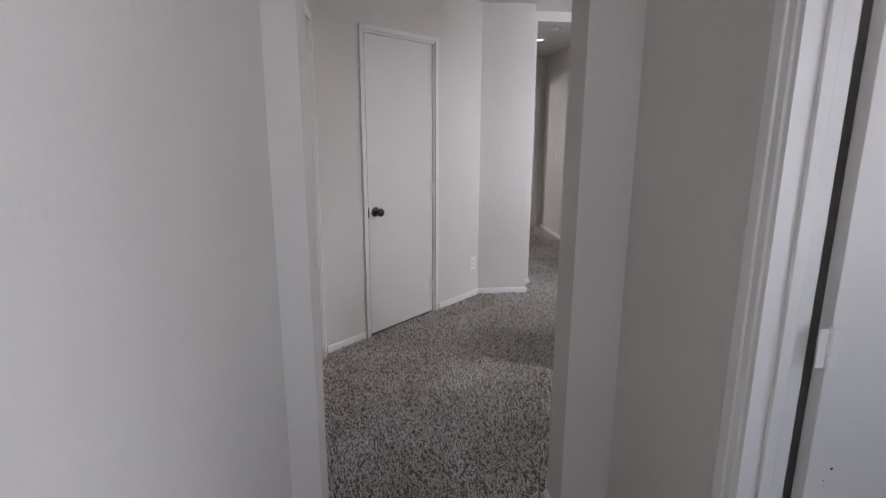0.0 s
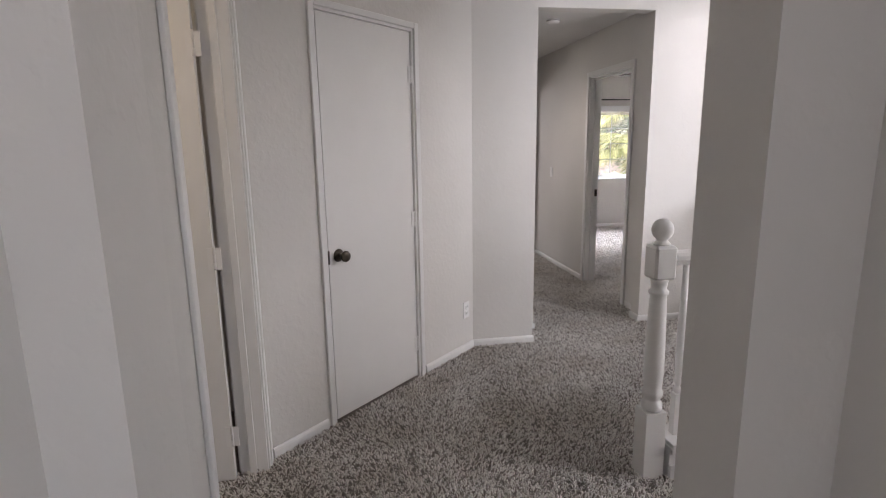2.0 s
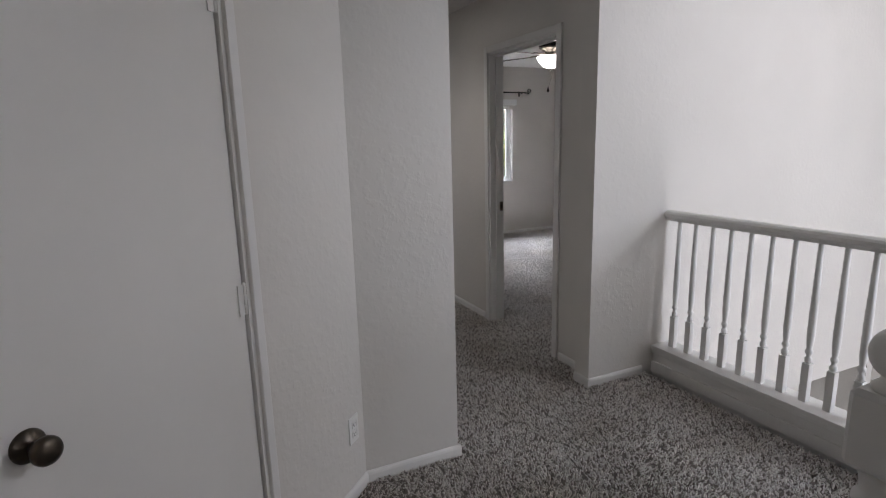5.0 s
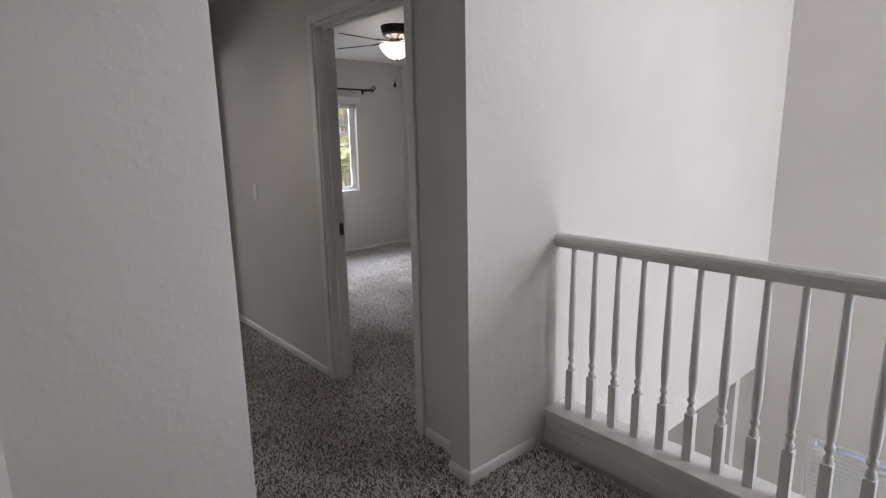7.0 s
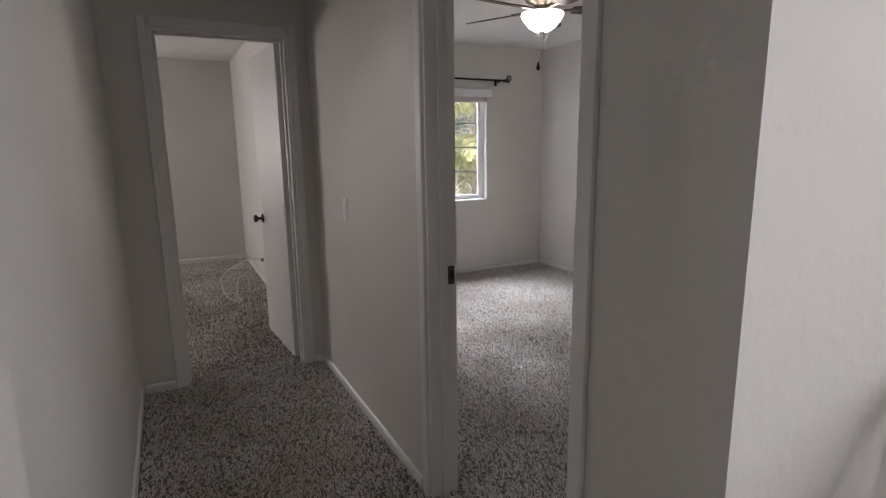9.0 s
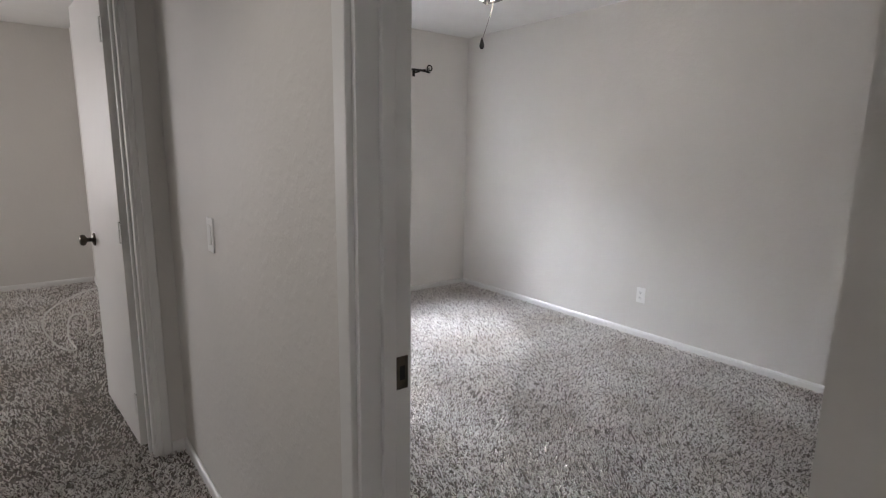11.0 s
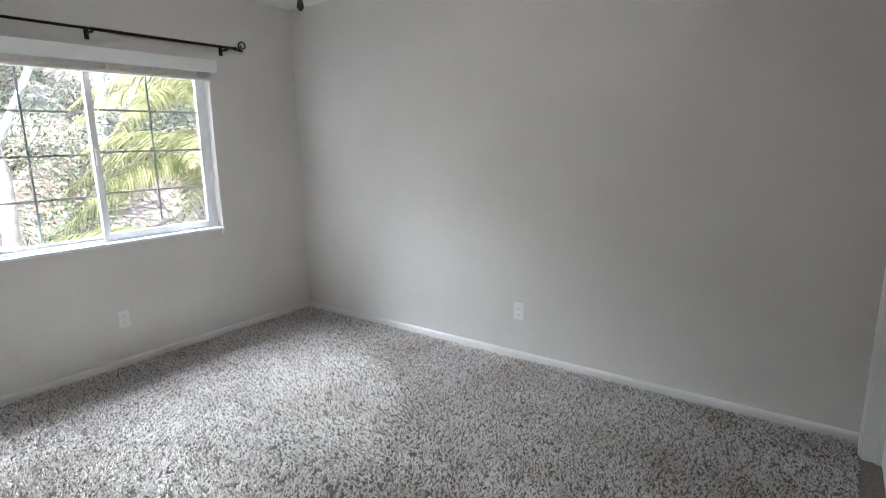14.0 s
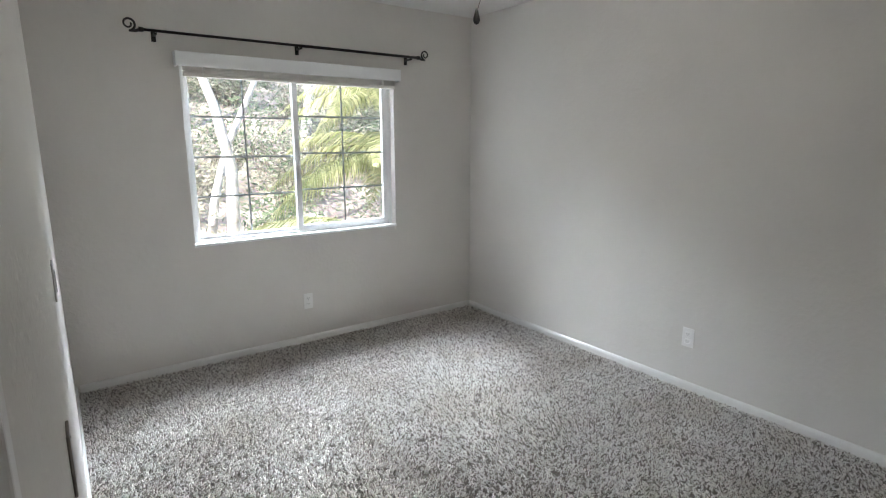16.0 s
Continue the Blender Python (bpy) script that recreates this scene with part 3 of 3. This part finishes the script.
    part("window_frame", box(lo, hi, 0.003), VINYL, win)
part("window_sill", box((x0 - 0.004, 10.462, z0 - 0.012), (x1 + 0.004, 10.53, z0 + 0.006), 0.003), VINYL, win)
mid = 4.43


def sash(a, b, y, rim, name):
    s = part(name, box((a, y, z0 + 0.018), (a + rim, y + 0.03, z1 - 0.035), 0.002), VINYL, win)
    for lo, hi in (((b - rim, y, z0 + 0.018), (b, y + 0.03, z1 - 0.035)), ((a + rim, y, z0 + 0.018), (b - rim, y + 0.03, z0 + 0.018 + rim)), ((a + rim, y, z1 - 0.035 - rim), (b - rim, y + 0.03, z1 - 0.035))):
        part("sash_rail", box(lo, hi, 0.002), VINYL, s)
    pane = part("pane", box((a + rim, y + 0.012, z0 + 0.018 + rim), (b - rim, y + 0.016, z1 - 0.035 - rim)), GLASS, s)
    pane.visible_shadow = False
    bottom, top_z = z0 + 0.018 + rim, z1 - 0.035
    for k in (1, 2, 3):
        z = bottom + 0.255 * k
        part("grille_bar", box((a + rim, y + 0.007, z - 0.006), (b - rim, y + 0.0115, z + 0.006)), GRILLE, s)
    c = (a + b) / 2
    part("grille_bar", box((c - 0.006, y + 0.0055, bottom), (c + 0.006, y + 0.0068, top_z - rim)), GRILLE, s)
    return s


sash(x0 + 0.035, mid + 0.012, 10.565, 0.022, "fixed_sash")
right = sash(mid - 0.02, x1 - 0.035, 10.532, 0.038, "sliding_sash")
part("latch", box((mid - 0.012, 10.518, 1.30), (mid + 0.004, 10.532, 1.40), 0.004), VINYL, right)

blind = thing("window_blind", pose(0, 0, 0), "raised cream faux-wood blind with white valance", "blind")
part("valance", box((3.672, 10.395, 1.897), (5.208, 10.41, 1.98), 0.003), VINYL, blind)
for x in (3.672, 5.196):
    part("valance_return", box((x, 10.41, 1.897), (x + 0.012, 10.468, 1.98), 0.002), VINYL, blind)
part("headrail", box((3.71, 10.42, 1.915), (5.175, 10.465, 1.965), 0.002), BLIND, blind)
for k in range(6):
    part("slat", box((3.715, 10.415, 1.862 + 0.0085 * k), (5.17, 10.464, 1.8655 + 0.0085 * k), 0.001), BLIND, blind)
part("bottom_rail", box((3.715, 10.414, 1.842), (5.17, 10.465, 1.859), 0.003), BLIND, blind)
for x in (3.82, 4.18, 4.5, 4.78, 5.06):
    part("ladder_cord", box((x - 0.004, 10.4125, 1.84), (x + 0.004, 10.4135, 1.915)), CABLE, blind)
part("pull_cord", tube([(5.172, 10.455, 1.90), (5.175, 10.456, 1.3), (5.17, 10.456, 0.80)], 0.0018, 6), CABLE, blind)
part("cord_tassel", lathe([(0.003, 0), (0.006, -0.012), (0.007, -0.03), (0.0, -0.034)], 10, m=pose(5.17, 10.456, 0.80)), BLIND, blind)


# curtain rod with scrolled ends
def scroll(x, side):
    pts = []
    for k in range(30):
        a = 2 * math.pi * 1.35 * k / 29
        r = 0.036 - 0.024 * k / 29
        pts.append((x + side * (0.060 + r * math.sin(a) * -1 + 0.0), 10.39, 2.075 + 0.004 - r * math.cos(a) + 0.02))
    return tube([(x, 10.39, 2.075), (x + side * 0.03, 10.39, 2.064)] + pts, [0.009, 0.008] + [0.0065 - 0.002 * k / 29 for k in range(30)], 8)


def rod(name, xa, xb, y, z, ends=True):
    top = thing(name, pose(0, 0, 0), "black iron curtain rod with scrolled finials", "curtain rod")
    part("pole", tube([(xa, y, z), (xb, y, z)], 0.008, 12), IRON, top)
    part("sleeve", tube([((xa + xb) / 2, y, z), (xb, y, z)], 0.0095, 12), IRON, top)
    for x in (xa + 0.07, (xa + xb) / 2, xb - 0.07):
        b = box((x - 0.012, y + 0.068, z - 0.05), (x + 0.012, y + 0.078, z + 0.02), 0.002)
        box((x - 0.007, y - 0.012, z - 0.022), (x + 0.007, y + 0.07, z - 0.010), 0.002, b)
        part("bracket", b, IRON, top)
    for x, s in ((xa, -1), (xb, 1)):
        part("collar", tube([(x - 0.012, y, z), (x + 0.012, y, z)], 0.013, 12), IRON, top)
    return top


rod_b = rod("curtain_rod", 3.51, 5.36, 10.39, 2.075)
for x, s in ((3.51, -1), (5.36, 1)):
    part("scroll_finial", scroll(x, s), IRON, rod_b)

# ---- ceiling fan ----
fan = thing("ceiling_fan", pose(4.43, 8.53, H + 0.035), "dark ceiling fan with a lit frosted bowl", "ceiling fan")
part("housing", lathe([(0.0, -0.03), (0.13, -0.03), (0.135, -0.045), (0.125, -0.085), (0.118, -0.10)], 32), IRON, fan)
part("motor_ring", lathe([(0.118, -0.10), (0.122, -0.105), (0.105, -0.125), (0.06, -0.135), (0.055, -0.175), (0.075, -0.185), (0.075, -0.20)], 32), PEWTER, fan, "brushed metal motor ring")
part("light_bowl", lathe([(0.142, -0.195), (0.146, -0.205), (0.138, -0.225), (0.118, -0.255), (0.085, -0.29), (0.05, -0.312), (0.0, -0.318)], 36), BOWL, fan, "lit frosted glass bowl")
part("bowl_finial", lathe([(0.018, -0.312), (0.02, -0.32), (0.010, -0.33), (0.012, -0.338), (0.0, -0.348)], 16), IRON, fan)
for k in range(5):
    bm = bmesh.new()
    outline = [(0.20, -0.045), (0.30, -0.062), (0.55, -0.066), (0.60, -0.052), (0.615, 0.0), (0.60, 0.052), (0.55, 0.066), (0.30, 0.062), (0.20, 0.045)]
    up = [bm.verts.new((x, y, 0.003 - y * 0.21)) for x, y in outline]
    dn = [bm.verts.new((x, y, -0.003 - y * 0.21)) for x, y in outline]
    bm.faces.new(up)
    bm.faces.new(dn[::-1])
    for i in range(len(outline)):
        bm.faces.new((up[i], dn[i], dn[(i + 1) % len(outline)], up[(i + 1) % len(outline)]))
    bmesh.ops.recalc_face_normals(bm, faces=bm.faces[:])
    blade = part("blade", bm, BLADE, fan)
    blade.matrix_basis = pose(0, 0, -0.178, 0, 0, 72 * k + 116)
    part("blade_iron", box((0.05, -0.014, -0.005), (0.24, 0.014, 0.009), 0.003), PEWTER, blade)
chain = part("pull_chain", tube([(0.03, -0.03, -0.20), (0.035, 0.0, -0.36), (0.0, 0.036, -0.52)], 0.0016, 6), PEWTER, fan)
part("chain_pendant", lathe([(0.003, -0.505), (0.006, -0.515), (0.013, -0.54), (0.014, -0.55), (0.008, -0.562), (0.0, -0.565)], 14, m=pose(0, 0.036, 0)), IRON, fan)

# ---- hall ceiling ----
det = thing("smoke_detector", pose(2.268, 6.59, H), "round white smoke detector on the ceiling", "smoke detector")
part("body", lathe([(0.055, 0), (0.055, -0.012), (0.045, -0.026), (0.0, -0.028)], 28), PLATE, det)
part("vent_ring", lathe([(0.0565, -0.008), (0.0565, -0.012)], 28), SLOT, det)
spot = thing("recessed_downlight", pose(2.33, 7.35, H), "lit recessed downlight in the ceiling", "ceiling light")
part("trim_ring", lathe([(0.075, 0), (0.075, -0.005), (0.055, -0.007), (0.052, -0.001)], 28), PLATE, spot)
part("lens", lathe([(0.051, -0.001), (0.02, -0.0035), (0.0, -0.004)], 28), SPOT, spot)

# ---- far room ----
bends = [(2.855, 11.15, 0.25), (2.74, 10.95, 0.31), (2.613, 10.75, 0.33), (2.482, 10.62, 0.305), (2.405, 10.6, 0.246), (2.387, 10.6, 0.153), (2.446, 10.58, 0.035), (2.50, 10.46, 0.024), (2.55, 10.45, 0.024), (2.52, 10.6, 0.06), (2.533, 10.62, 0.185), (2.588, 10.63, 0.217), (2.636, 10.64, 0.171), (2.645, 10.68, 0.035), (2.75, 10.85, 0.024)]
pts = []
for k in range(len(bends) - 1):
    p0, p1, p2, p3 = [Vector(bends[min(max(i, 0), len(bends) - 1)]) for i in (k - 1, k, k + 1, k + 2)]
    for u in (0, 0.25, 0.5, 0.75):
        pts.append(0.5 * (2 * p1 + (p2 - p0) * u + (2 * p0 - 5 * p1 + 4 * p2 - p3) * u * u + (3 * p1 - p0 - 3 * p2 + p3) * u ** 3))
pts.append(Vector(bends[-1]))
cable = thing("coiled_cable", pose(0, 0, 0), "loose white cable looping from wall to carpet", "cable")
part("cord", tube(pts, 0.006, 8), CABLE, cable)
part("plug", box((2.83, 11.135, 0.235), (2.858, 11.165, 0.265), 0.004), IRON, cable)


def simple_window(name, m, w, h, label, slats=0):
    top = thing(name, m, label, "window", kind="structure")
    for lo, hi in (((0, 0, 0), (0.04, 0.06, h)), ((w - 0.04, 0, 0), (w, 0.06, h)), ((0.04, 0, 0), (w - 0.04, 0.06, 0.04)), ((0.04, 0, h - 0.04), (w - 0.04, 0.06, h))):
        part("window_frame", box(lo, hi, 0.003), VINYL, top)
    pane = part("pane", box((0.04, 0.03, 0.04), (w - 0.04, 0.034, h - 0.04)), GLASS, top)
    pane.visible_shadow = False
    for k in range(slats):
        z = 0.05 + (h - 0.1) * k / slats
        ob = part("blind_slat", box((0.03, -0.035, -0.0015), (w - 0.03, 0.012, 0.0015)), BLIND, top)
        ob.matrix_basis = pose(0, 0, z, 24, 0, 0)
    return top


simple_window("window_2", pose(5.865, 0.29, 1.2, 0, 0, 180), 1.2, 1.2, "high white framed window over the stairwell")
# out of view, added to go with the near room's fill lamp
simple_window("added_window_7", pose(2.78, 0.87, 0.9, 0, 0, 180), 1.0, 1.1, "unseen white framed window added for the near room's fill lamp")
simple_window("window_8", pose(6.05, 2.8, 2.6, 0, 0, -90), 1.2, 1.2, "high white framed window over the stairwell")
simple_window("window_3", pose(4.46, 6.53, -2.2), 1.4, 1.1, "downstairs window with white slatted blind", 34)
simple_window("window_4", pose(6.05, 5.43, -2.1, 0, 0, -90), 1.38, 1.2, "downstairs window with white slatted blind, green outside", 30)
simple_window("window_5", pose(-0.8, 12.68, 0.85), 1.4, 1.2, "white framed far room window")
# unseen, added where the first room's fill lamp stands
simple_window("added_window_6", pose(1.35, 0.8, 0.9, 0, 0, -90), 1.0, 1.2, "unseen white framed window added for the first room's fill lamp")

# ---- garden ----
def hill(x, y):
    """The height of the ground outside."""
    rise = 0.0 if y < 12 else 0.36 * (y - 12) if y < 40 else 10.1 + 0.12 * (y - 40)
    return -2.75 + rise + 0.25 * math.sin(x * 0.7 + y * 0.3) * min(1, max(0, (y - 11.5) / 4))


bm = bmesh.new()
xs = [-2000, -300, -60, -20] + [-12 + 1.0 * k for k in range(40)] + [40, 80, 300, 2000]
ys = [-2000, -300, -40, -5, 5, 10] + [12 + 1.0 * k for k in range(32)] + [60, 120, 400, 2000]
grid = [[bm.verts.new((x, y, hill(x, min(y, 90)))) for x in xs] for y in ys]
for a, b in zip(grid, grid[1:]):
    for k in range(len(xs) - 1):
        bm.faces.new((a[k], a[k + 1], b[k + 1], b[k])).smooth = True
structure("ground", bm, MULCH, "brown leaf-littered hillside rising behind the house", "ground")


def limb(bm, start, way, length, r, rng, depth):
    pts, radii = [Vector(start)], [r]
    way = Vector(way).normalized()
    for k in range(6):
        way = (way + Vector((rng.uniform(-0.2, 0.2), rng.uniform(-0.2, 0.2), rng.uniform(-0.08, 0.14)))).normalized()
        pts.append(pts[-1] + way * length / 6)
        radii.append(r * (1 - 0.13 * (k + 1)))
    tube(pts, radii, 7 if depth < 2 else 4, bm)
    ends = [pts[-1]]
    if depth < 3:
        for k in range(3 + depth):
            i = rng.randint(2, 6)
            side = (way + Vector((rng.uniform(-1, 1), rng.uniform(-1, 1), rng.uniform(-0.2, 0.8)))).normalized()
            ends += limb(bm, pts[i], side, length * rng.uniform(0.4, 0.62), radii[i] * 0.55, rng, depth + 1)
    return ends


def leaves(centres, per, spread, size, rng):
    """Many small pointed leaves scattered round centres."""
    verts, faces = [], []
    for c in centres:
        for k in range(per):
            p = Vector(c) + Vector((rng.gauss(0, spread), rng.gauss(0, spread), rng.gauss(0, spread * 0.8)))
            way = Vector((rng.uniform(-1, 1), rng.uniform(-1, 1), rng.uniform(-1.0, 0.5))).normalized()
            side = way.orthogonal().normalized()
            s = size * rng.uniform(0.6, 1.4)
            i = len(verts)
            verts += [p, p + way * s * 0.5 + side * s * 0.16, p + way * s, p + way * s * 0.5 - side * s * 0.16]
            faces.append((i, i + 1, i + 2, i + 3))
    me = bpy.data.meshes.new("leaves")
    me.from_pydata([tuple(v) for v in verts], [], faces)
    return me


def tree(x, y, way, height, r, seed, label, leaf_mat, per=16):
    rng = random.Random(seed)
    base = Vector((x, y, hill(x, y) - 0.1))
    top = thing("tree", Matrix(), label, "tree", "garden trees")
    bm = bmesh.new()
    ends = limb(bm, base, way, height, r, rng, 0)
    part("trunk", bm, BARK, top)
    me = leaves(ends, per, 0.28, 0.13, rng)
    me.materials.append(leaf_mat)
    crown = new("crown", me)
    crown.parent = top


tree(5.4, 16.2, (0.12, 0.0, 1), 6.5, 0.13, 3, "pale-barked tree with thin bare branches", DRY)
tree(5.3, 17.6, (0.33, 0.1, 1), 6.5, 0.10, 8, "leaning pale-barked tree with thin branches", DRY)
tree(8.6, 21.0, (0.05, 0.0, 1), 7.0, 0.18, 5, "green leafy tree on the hillside", LEAF, 60)
tree(4.0, 22.0, (0.1, 0.0, 1), 6.0, 0.15, 9, "green leafy tree on the hillside", LEAF, 45)
tree(12.0, 20.0, (-0.1, 0.0, 1), 7.0, 0.18, 15, "green leafy tree on the hillside", LEAF, 60)
tree(6.6, 25.0, (0.1, 0.0, 1), 6.0, 0.15, 21, "grey-green tree high on the hillside", DRY, 40)


def bush(x, y, size, seed, label, mat):
    rng = random.Random(seed)
    top = thing("bush", Matrix(), label, "bush", "garden bushes")
    z = hill(x, y)
    bm = bmesh.new()
    centres = []
    for k in range(16):
        a, lean = rng.uniform(0, 6.28), rng.uniform(0.2, 1.1)
        way = Vector((math.cos(a) * lean, math.sin(a) * lean, 1)).normalized()
        pts = [Vector((x, y, z - 0.05)) + way * size * u + Vector((0, 0, -0.2 * size * u * u * lean)) for u in (0, 0.35, 0.7, 1.0)]
        tube(pts, [0.022, 0.016, 0.010, 0.004], 5, bm)
        centres += pts[1:]
    part("stems", bm, TWIG, top)
    me = leaves(centres, 26, size * 0.18, 0.12, rng)
    me.materials.append(mat)
    ob = new("leaves", me)
    ob.parent = top


for k, (x, y, s, mat) in enumerate(((4.4, 17.5, 1.1, DRY), (6.7, 18.0, 1.3, LEAF), (7.8, 16.2, 1.1, DRY), (5.9, 20.5, 1.6, DRY), (3.4, 19.5, 1.5, LEAF), (9.5, 18.0, 1.6, LEAF), (7.4, 22.5, 1.8, LEAF), (4.8, 24.0, 1.8, LEAF), (10.5, 23.0, 2.0, DRY), (3.0, 26.0, 2.2, LEAF), (8.6, 27.0, 2.2, LEAF), (11.5, 16.0, 1.4, LEAF), (6.2, 29.0, 2.4, LEAF), (13.5, 25.0, 2.4, LEAF), (4.2, 30.0, 2.4, DRY), (10.0, 31.0, 2.6, LEAF))):
    bush(x, y, s, 40 + k, "loose green shrub on the slope" if mat is LEAF else "dry grey-green shrub on the slope", mat)


brush_rng = random.Random(77)
for k in range(34):
    y = brush_rng.uniform(19.0, 34.0)
    x = 3.0 + (y - 6.8) * brush_rng.uniform(0.12, 0.66)
    green = brush_rng.random() < 0.5
    bush(x, y, brush_rng.uniform(1.2, 2.6), 200 + k, "loose green shrub on the slope" if green else "dry grey-green shrub on the slope", LEAF if green else DRY)


def frond(origin, yaw, lift, length, seed, droop=1.0):
    rng = random.Random(seed)
    bm = bmesh.new()
    pts = []
    for k in range(15):
        u = k / 14
        d = length * u
        pts.append(Vector((math.cos(yaw) * d * math.cos(lift * (1 - u)), math.sin(yaw) * d * math.cos(lift * (1 - u)), d * math.sin(lift) * (1 - 0.4 * u) - droop * length * 0.45 * u * u)) + Vector(origin))
    tube(pts, [0.016 * (1 - 0.8 * k / 14) for k in range(15)], 5, bm)
    for k in range(48):
        u = 0.14 + 0.86 * k / 47
        i = min(13, int(u * 14))
        f = u * 14 - i
        p = pts[i].lerp(pts[i + 1], f)
        way = (pts[i + 1] - pts[i]).normalized()
        out = way.cross(Vector((0, 0, 1))).normalized()
        reach = 0.62 * math.sin(math.pi * min(1, 0.18 + 0.8 * u)) * length / 2.2
        for s in (-1, 1):
            d = (way * 0.75 + out * s + Vector((0, 0, -0.15 + rng.uniform(-0.15, 0.15)))).normalized()
            q, t = p + d * reach * 0.55, p + d * reach + Vector((0, 0, -reach * 0.34))
            w = way * 0.017
            a = [bm.verts.new(v) for v in (p - w * 0.6, p + w * 0.6, q + w, q - w, t)]
            bm.faces.new((a[0], a[1], a[2], a[3]))
            bm.faces.new((a[3], a[2], a[4]))
    return bm


def palm(x, y, crown_z, count, seed, length):
    rng = random.Random(seed)
    top = thing("palm_tree", Matrix(), "feather palm with yellow-green arching fronds", "palm tree", "garden palms")
    z = hill(x, y) - 0.1
    part("trunk", tube([(x, y, z + (crown_z - z) * u) for u in (0, 0.25, 0.5, 0.75, 1)], [0.12, 0.10, 0.095, 0.09, 0.07], 12), TWIG, top)
    for k in range(count):
        yaw = 2 * math.pi * k / count + rng.uniform(-0.2, 0.2)
        part("frond", frond((x, y, crown_z), yaw, rng.uniform(0.15, 0.95), length * rng.uniform(0.85, 1.1), seed * 50 + k, rng.uniform(0.8, 1.5)), FROND, top)


palm(7.3, 13.9, 1.2, 13, 4, 2.1)
palm(3.7, 13.6, 3.2, 13, 7, 2.2)
palm(6.75, 13.0, 3.0, 14, 23, 2.5)
palm(8.2, 15.8, 2.3, 12, 9, 2.0)
palm(6.5, 12.9, 0.1, 12, 12, 2.1)

house = thing("neighbour_house", pose(7.0, 38.0, hill(7, 38)), "pale grey house far up the hillside", "house")
part("wall", box((-6, 0, -1), (6, 7, 4.2)), material("grey stucco", (0.5, 0.5, 0.5), 0.9), house)
part("roof", box((-6.5, -0.5, 4.2), (6.5, 7.5, 4.6), 0.1), TWIG, house)
for x in (-4, -1, 2):
    w = part("window", box((x, -0.04, 1.2), (x + 1.4, -0.005, 2.5), 0.01), SLOT, house)
    part("window_frame", box((x - 0.08, -0.06, 1.1), (x + 1.48, -0.045, 1.2)), VINYL, w)


# ---- carpet pile ----
def pile(name, areas, density, seed, height=0.015, width=0.0038):
    """Twisted strands of frieze carpet, bent over at random, on areas (x0, x1, y0, y1, test)."""
    rng = np.random.default_rng(seed)
    spots = []
    for x0, x1, y0, y1, test in areas:
        n = int((x1 - x0) * (y1 - y0) * density)
        p = np.stack([rng.uniform(x0, x1, n), rng.uniform(y0, y1, n)], 1)
        spots.append(p[test(p[:, 0], p[:, 1])] if test else p)
    p = np.concatenate(spots)
    n = len(p)
    # slow drifts of the pile's lay, as feet leave them
    lay = 2.2 * np.sin(p[:, 0] * 2.1 + 0.7) + 1.9 * np.cos(p[:, 1] * 1.7) + 1.3 * np.sin(3.7 * p[:, 0] - 2.9 * p[:, 1])
    turn = lay + rng.normal(0, 1.5, n)
    lean = rng.uniform(0.3, 1.0, n) * 0.021
    h = height * rng.uniform(0.65, 1.1, n) * (1 + 0.12 * np.sin(p[:, 0] * 5.1) * np.cos(p[:, 1] * 4.3))
    dx, dy = np.cos(turn), np.sin(turn)
    verts = np.zeros((n, 7, 3), np.float32)
    w = width * rng.uniform(0.75, 1.25, n)
    for k in range(3):
        a = turn + 2.094 * k
        verts[:, k] = np.stack([p[:, 0] + w * 0.8 * np.cos(a), p[:, 1] + w * 0.8 * np.sin(a), np.full(n, -0.002)], 1)
        a = a + 0.9
        verts[:, 3 + k] = np.stack([p[:, 0] + dx * lean * 0.45 + w * np.cos(a), p[:, 1] + dy * lean * 0.45 + w * np.sin(a), h * 0.72], 1)
    verts[:, 6] = np.stack([p[:, 0] + dx * lean, p[:, 1] + dy * lean, h], 1)
    base = np.array([[0, 1, 4], [0, 4, 3], [1, 2, 5], [1, 5, 4], [2, 0, 3], [2, 3, 5], [3, 4, 6], [4, 5, 6], [5, 3, 6]], np.int32)
    faces = (base[None] + (np.arange(n, dtype=np.int32) * 7)[:, None, None]).reshape(-1)
    me = bpy.data.meshes.new(name)
    me.vertices.add(n * 7)
    me.vertices.foreach_set("co", verts.reshape(-1))
    me.loops.add(len(faces))
    me.loops.foreach_set("vertex_index", faces)
    me.polygons.add(n * 9)
    me.polygons.foreach_set("loop_start", np.arange(0, n * 27, 3, dtype=np.int32))
    me.update(calc_edges=True)
    me.materials.append(TUFT)
    ob = new(name, me)
    return tagged(ob, "beige and brown twisted frieze carpet pile", "carpet", kind="stuff")


pile("carpet_pile", [
    (0.2, 1.31, 1.0, 2.66, None), (0.29, 1.13, 2.64, 2.83, None),
    (0.13, 3.2, 2.83, 5.83, lambda x, y: (y - 4.37 < (x - 0.115) * 0.981 - 0.02) & (y < np.where(x < 1.79, 5.57, 5.83)) & ((x < 1.9) | (y > 4.03))),
    (1.80, 2.85, 5.83, 8.75, lambda x, y: ((y > 5.97) | ((x > 1.89) & (x < 2.74)))),
    (-0.9, 0.13, 3.52, 4.29, None), (2.85, 2.98, 6.31, 7.13, None), (2.03, 2.73, 8.75, 8.88, None)], 12000, 1)
pile("carpet_pile", [(2.985, 5.925, 6.0, 10.46, lambda x, y: (x < 3.73) | (y > 6.63))], 13500, 2)
pile("carpet_pile", [(1.2, 2.85, 8.88, 12.64, None)], 5000, 3)
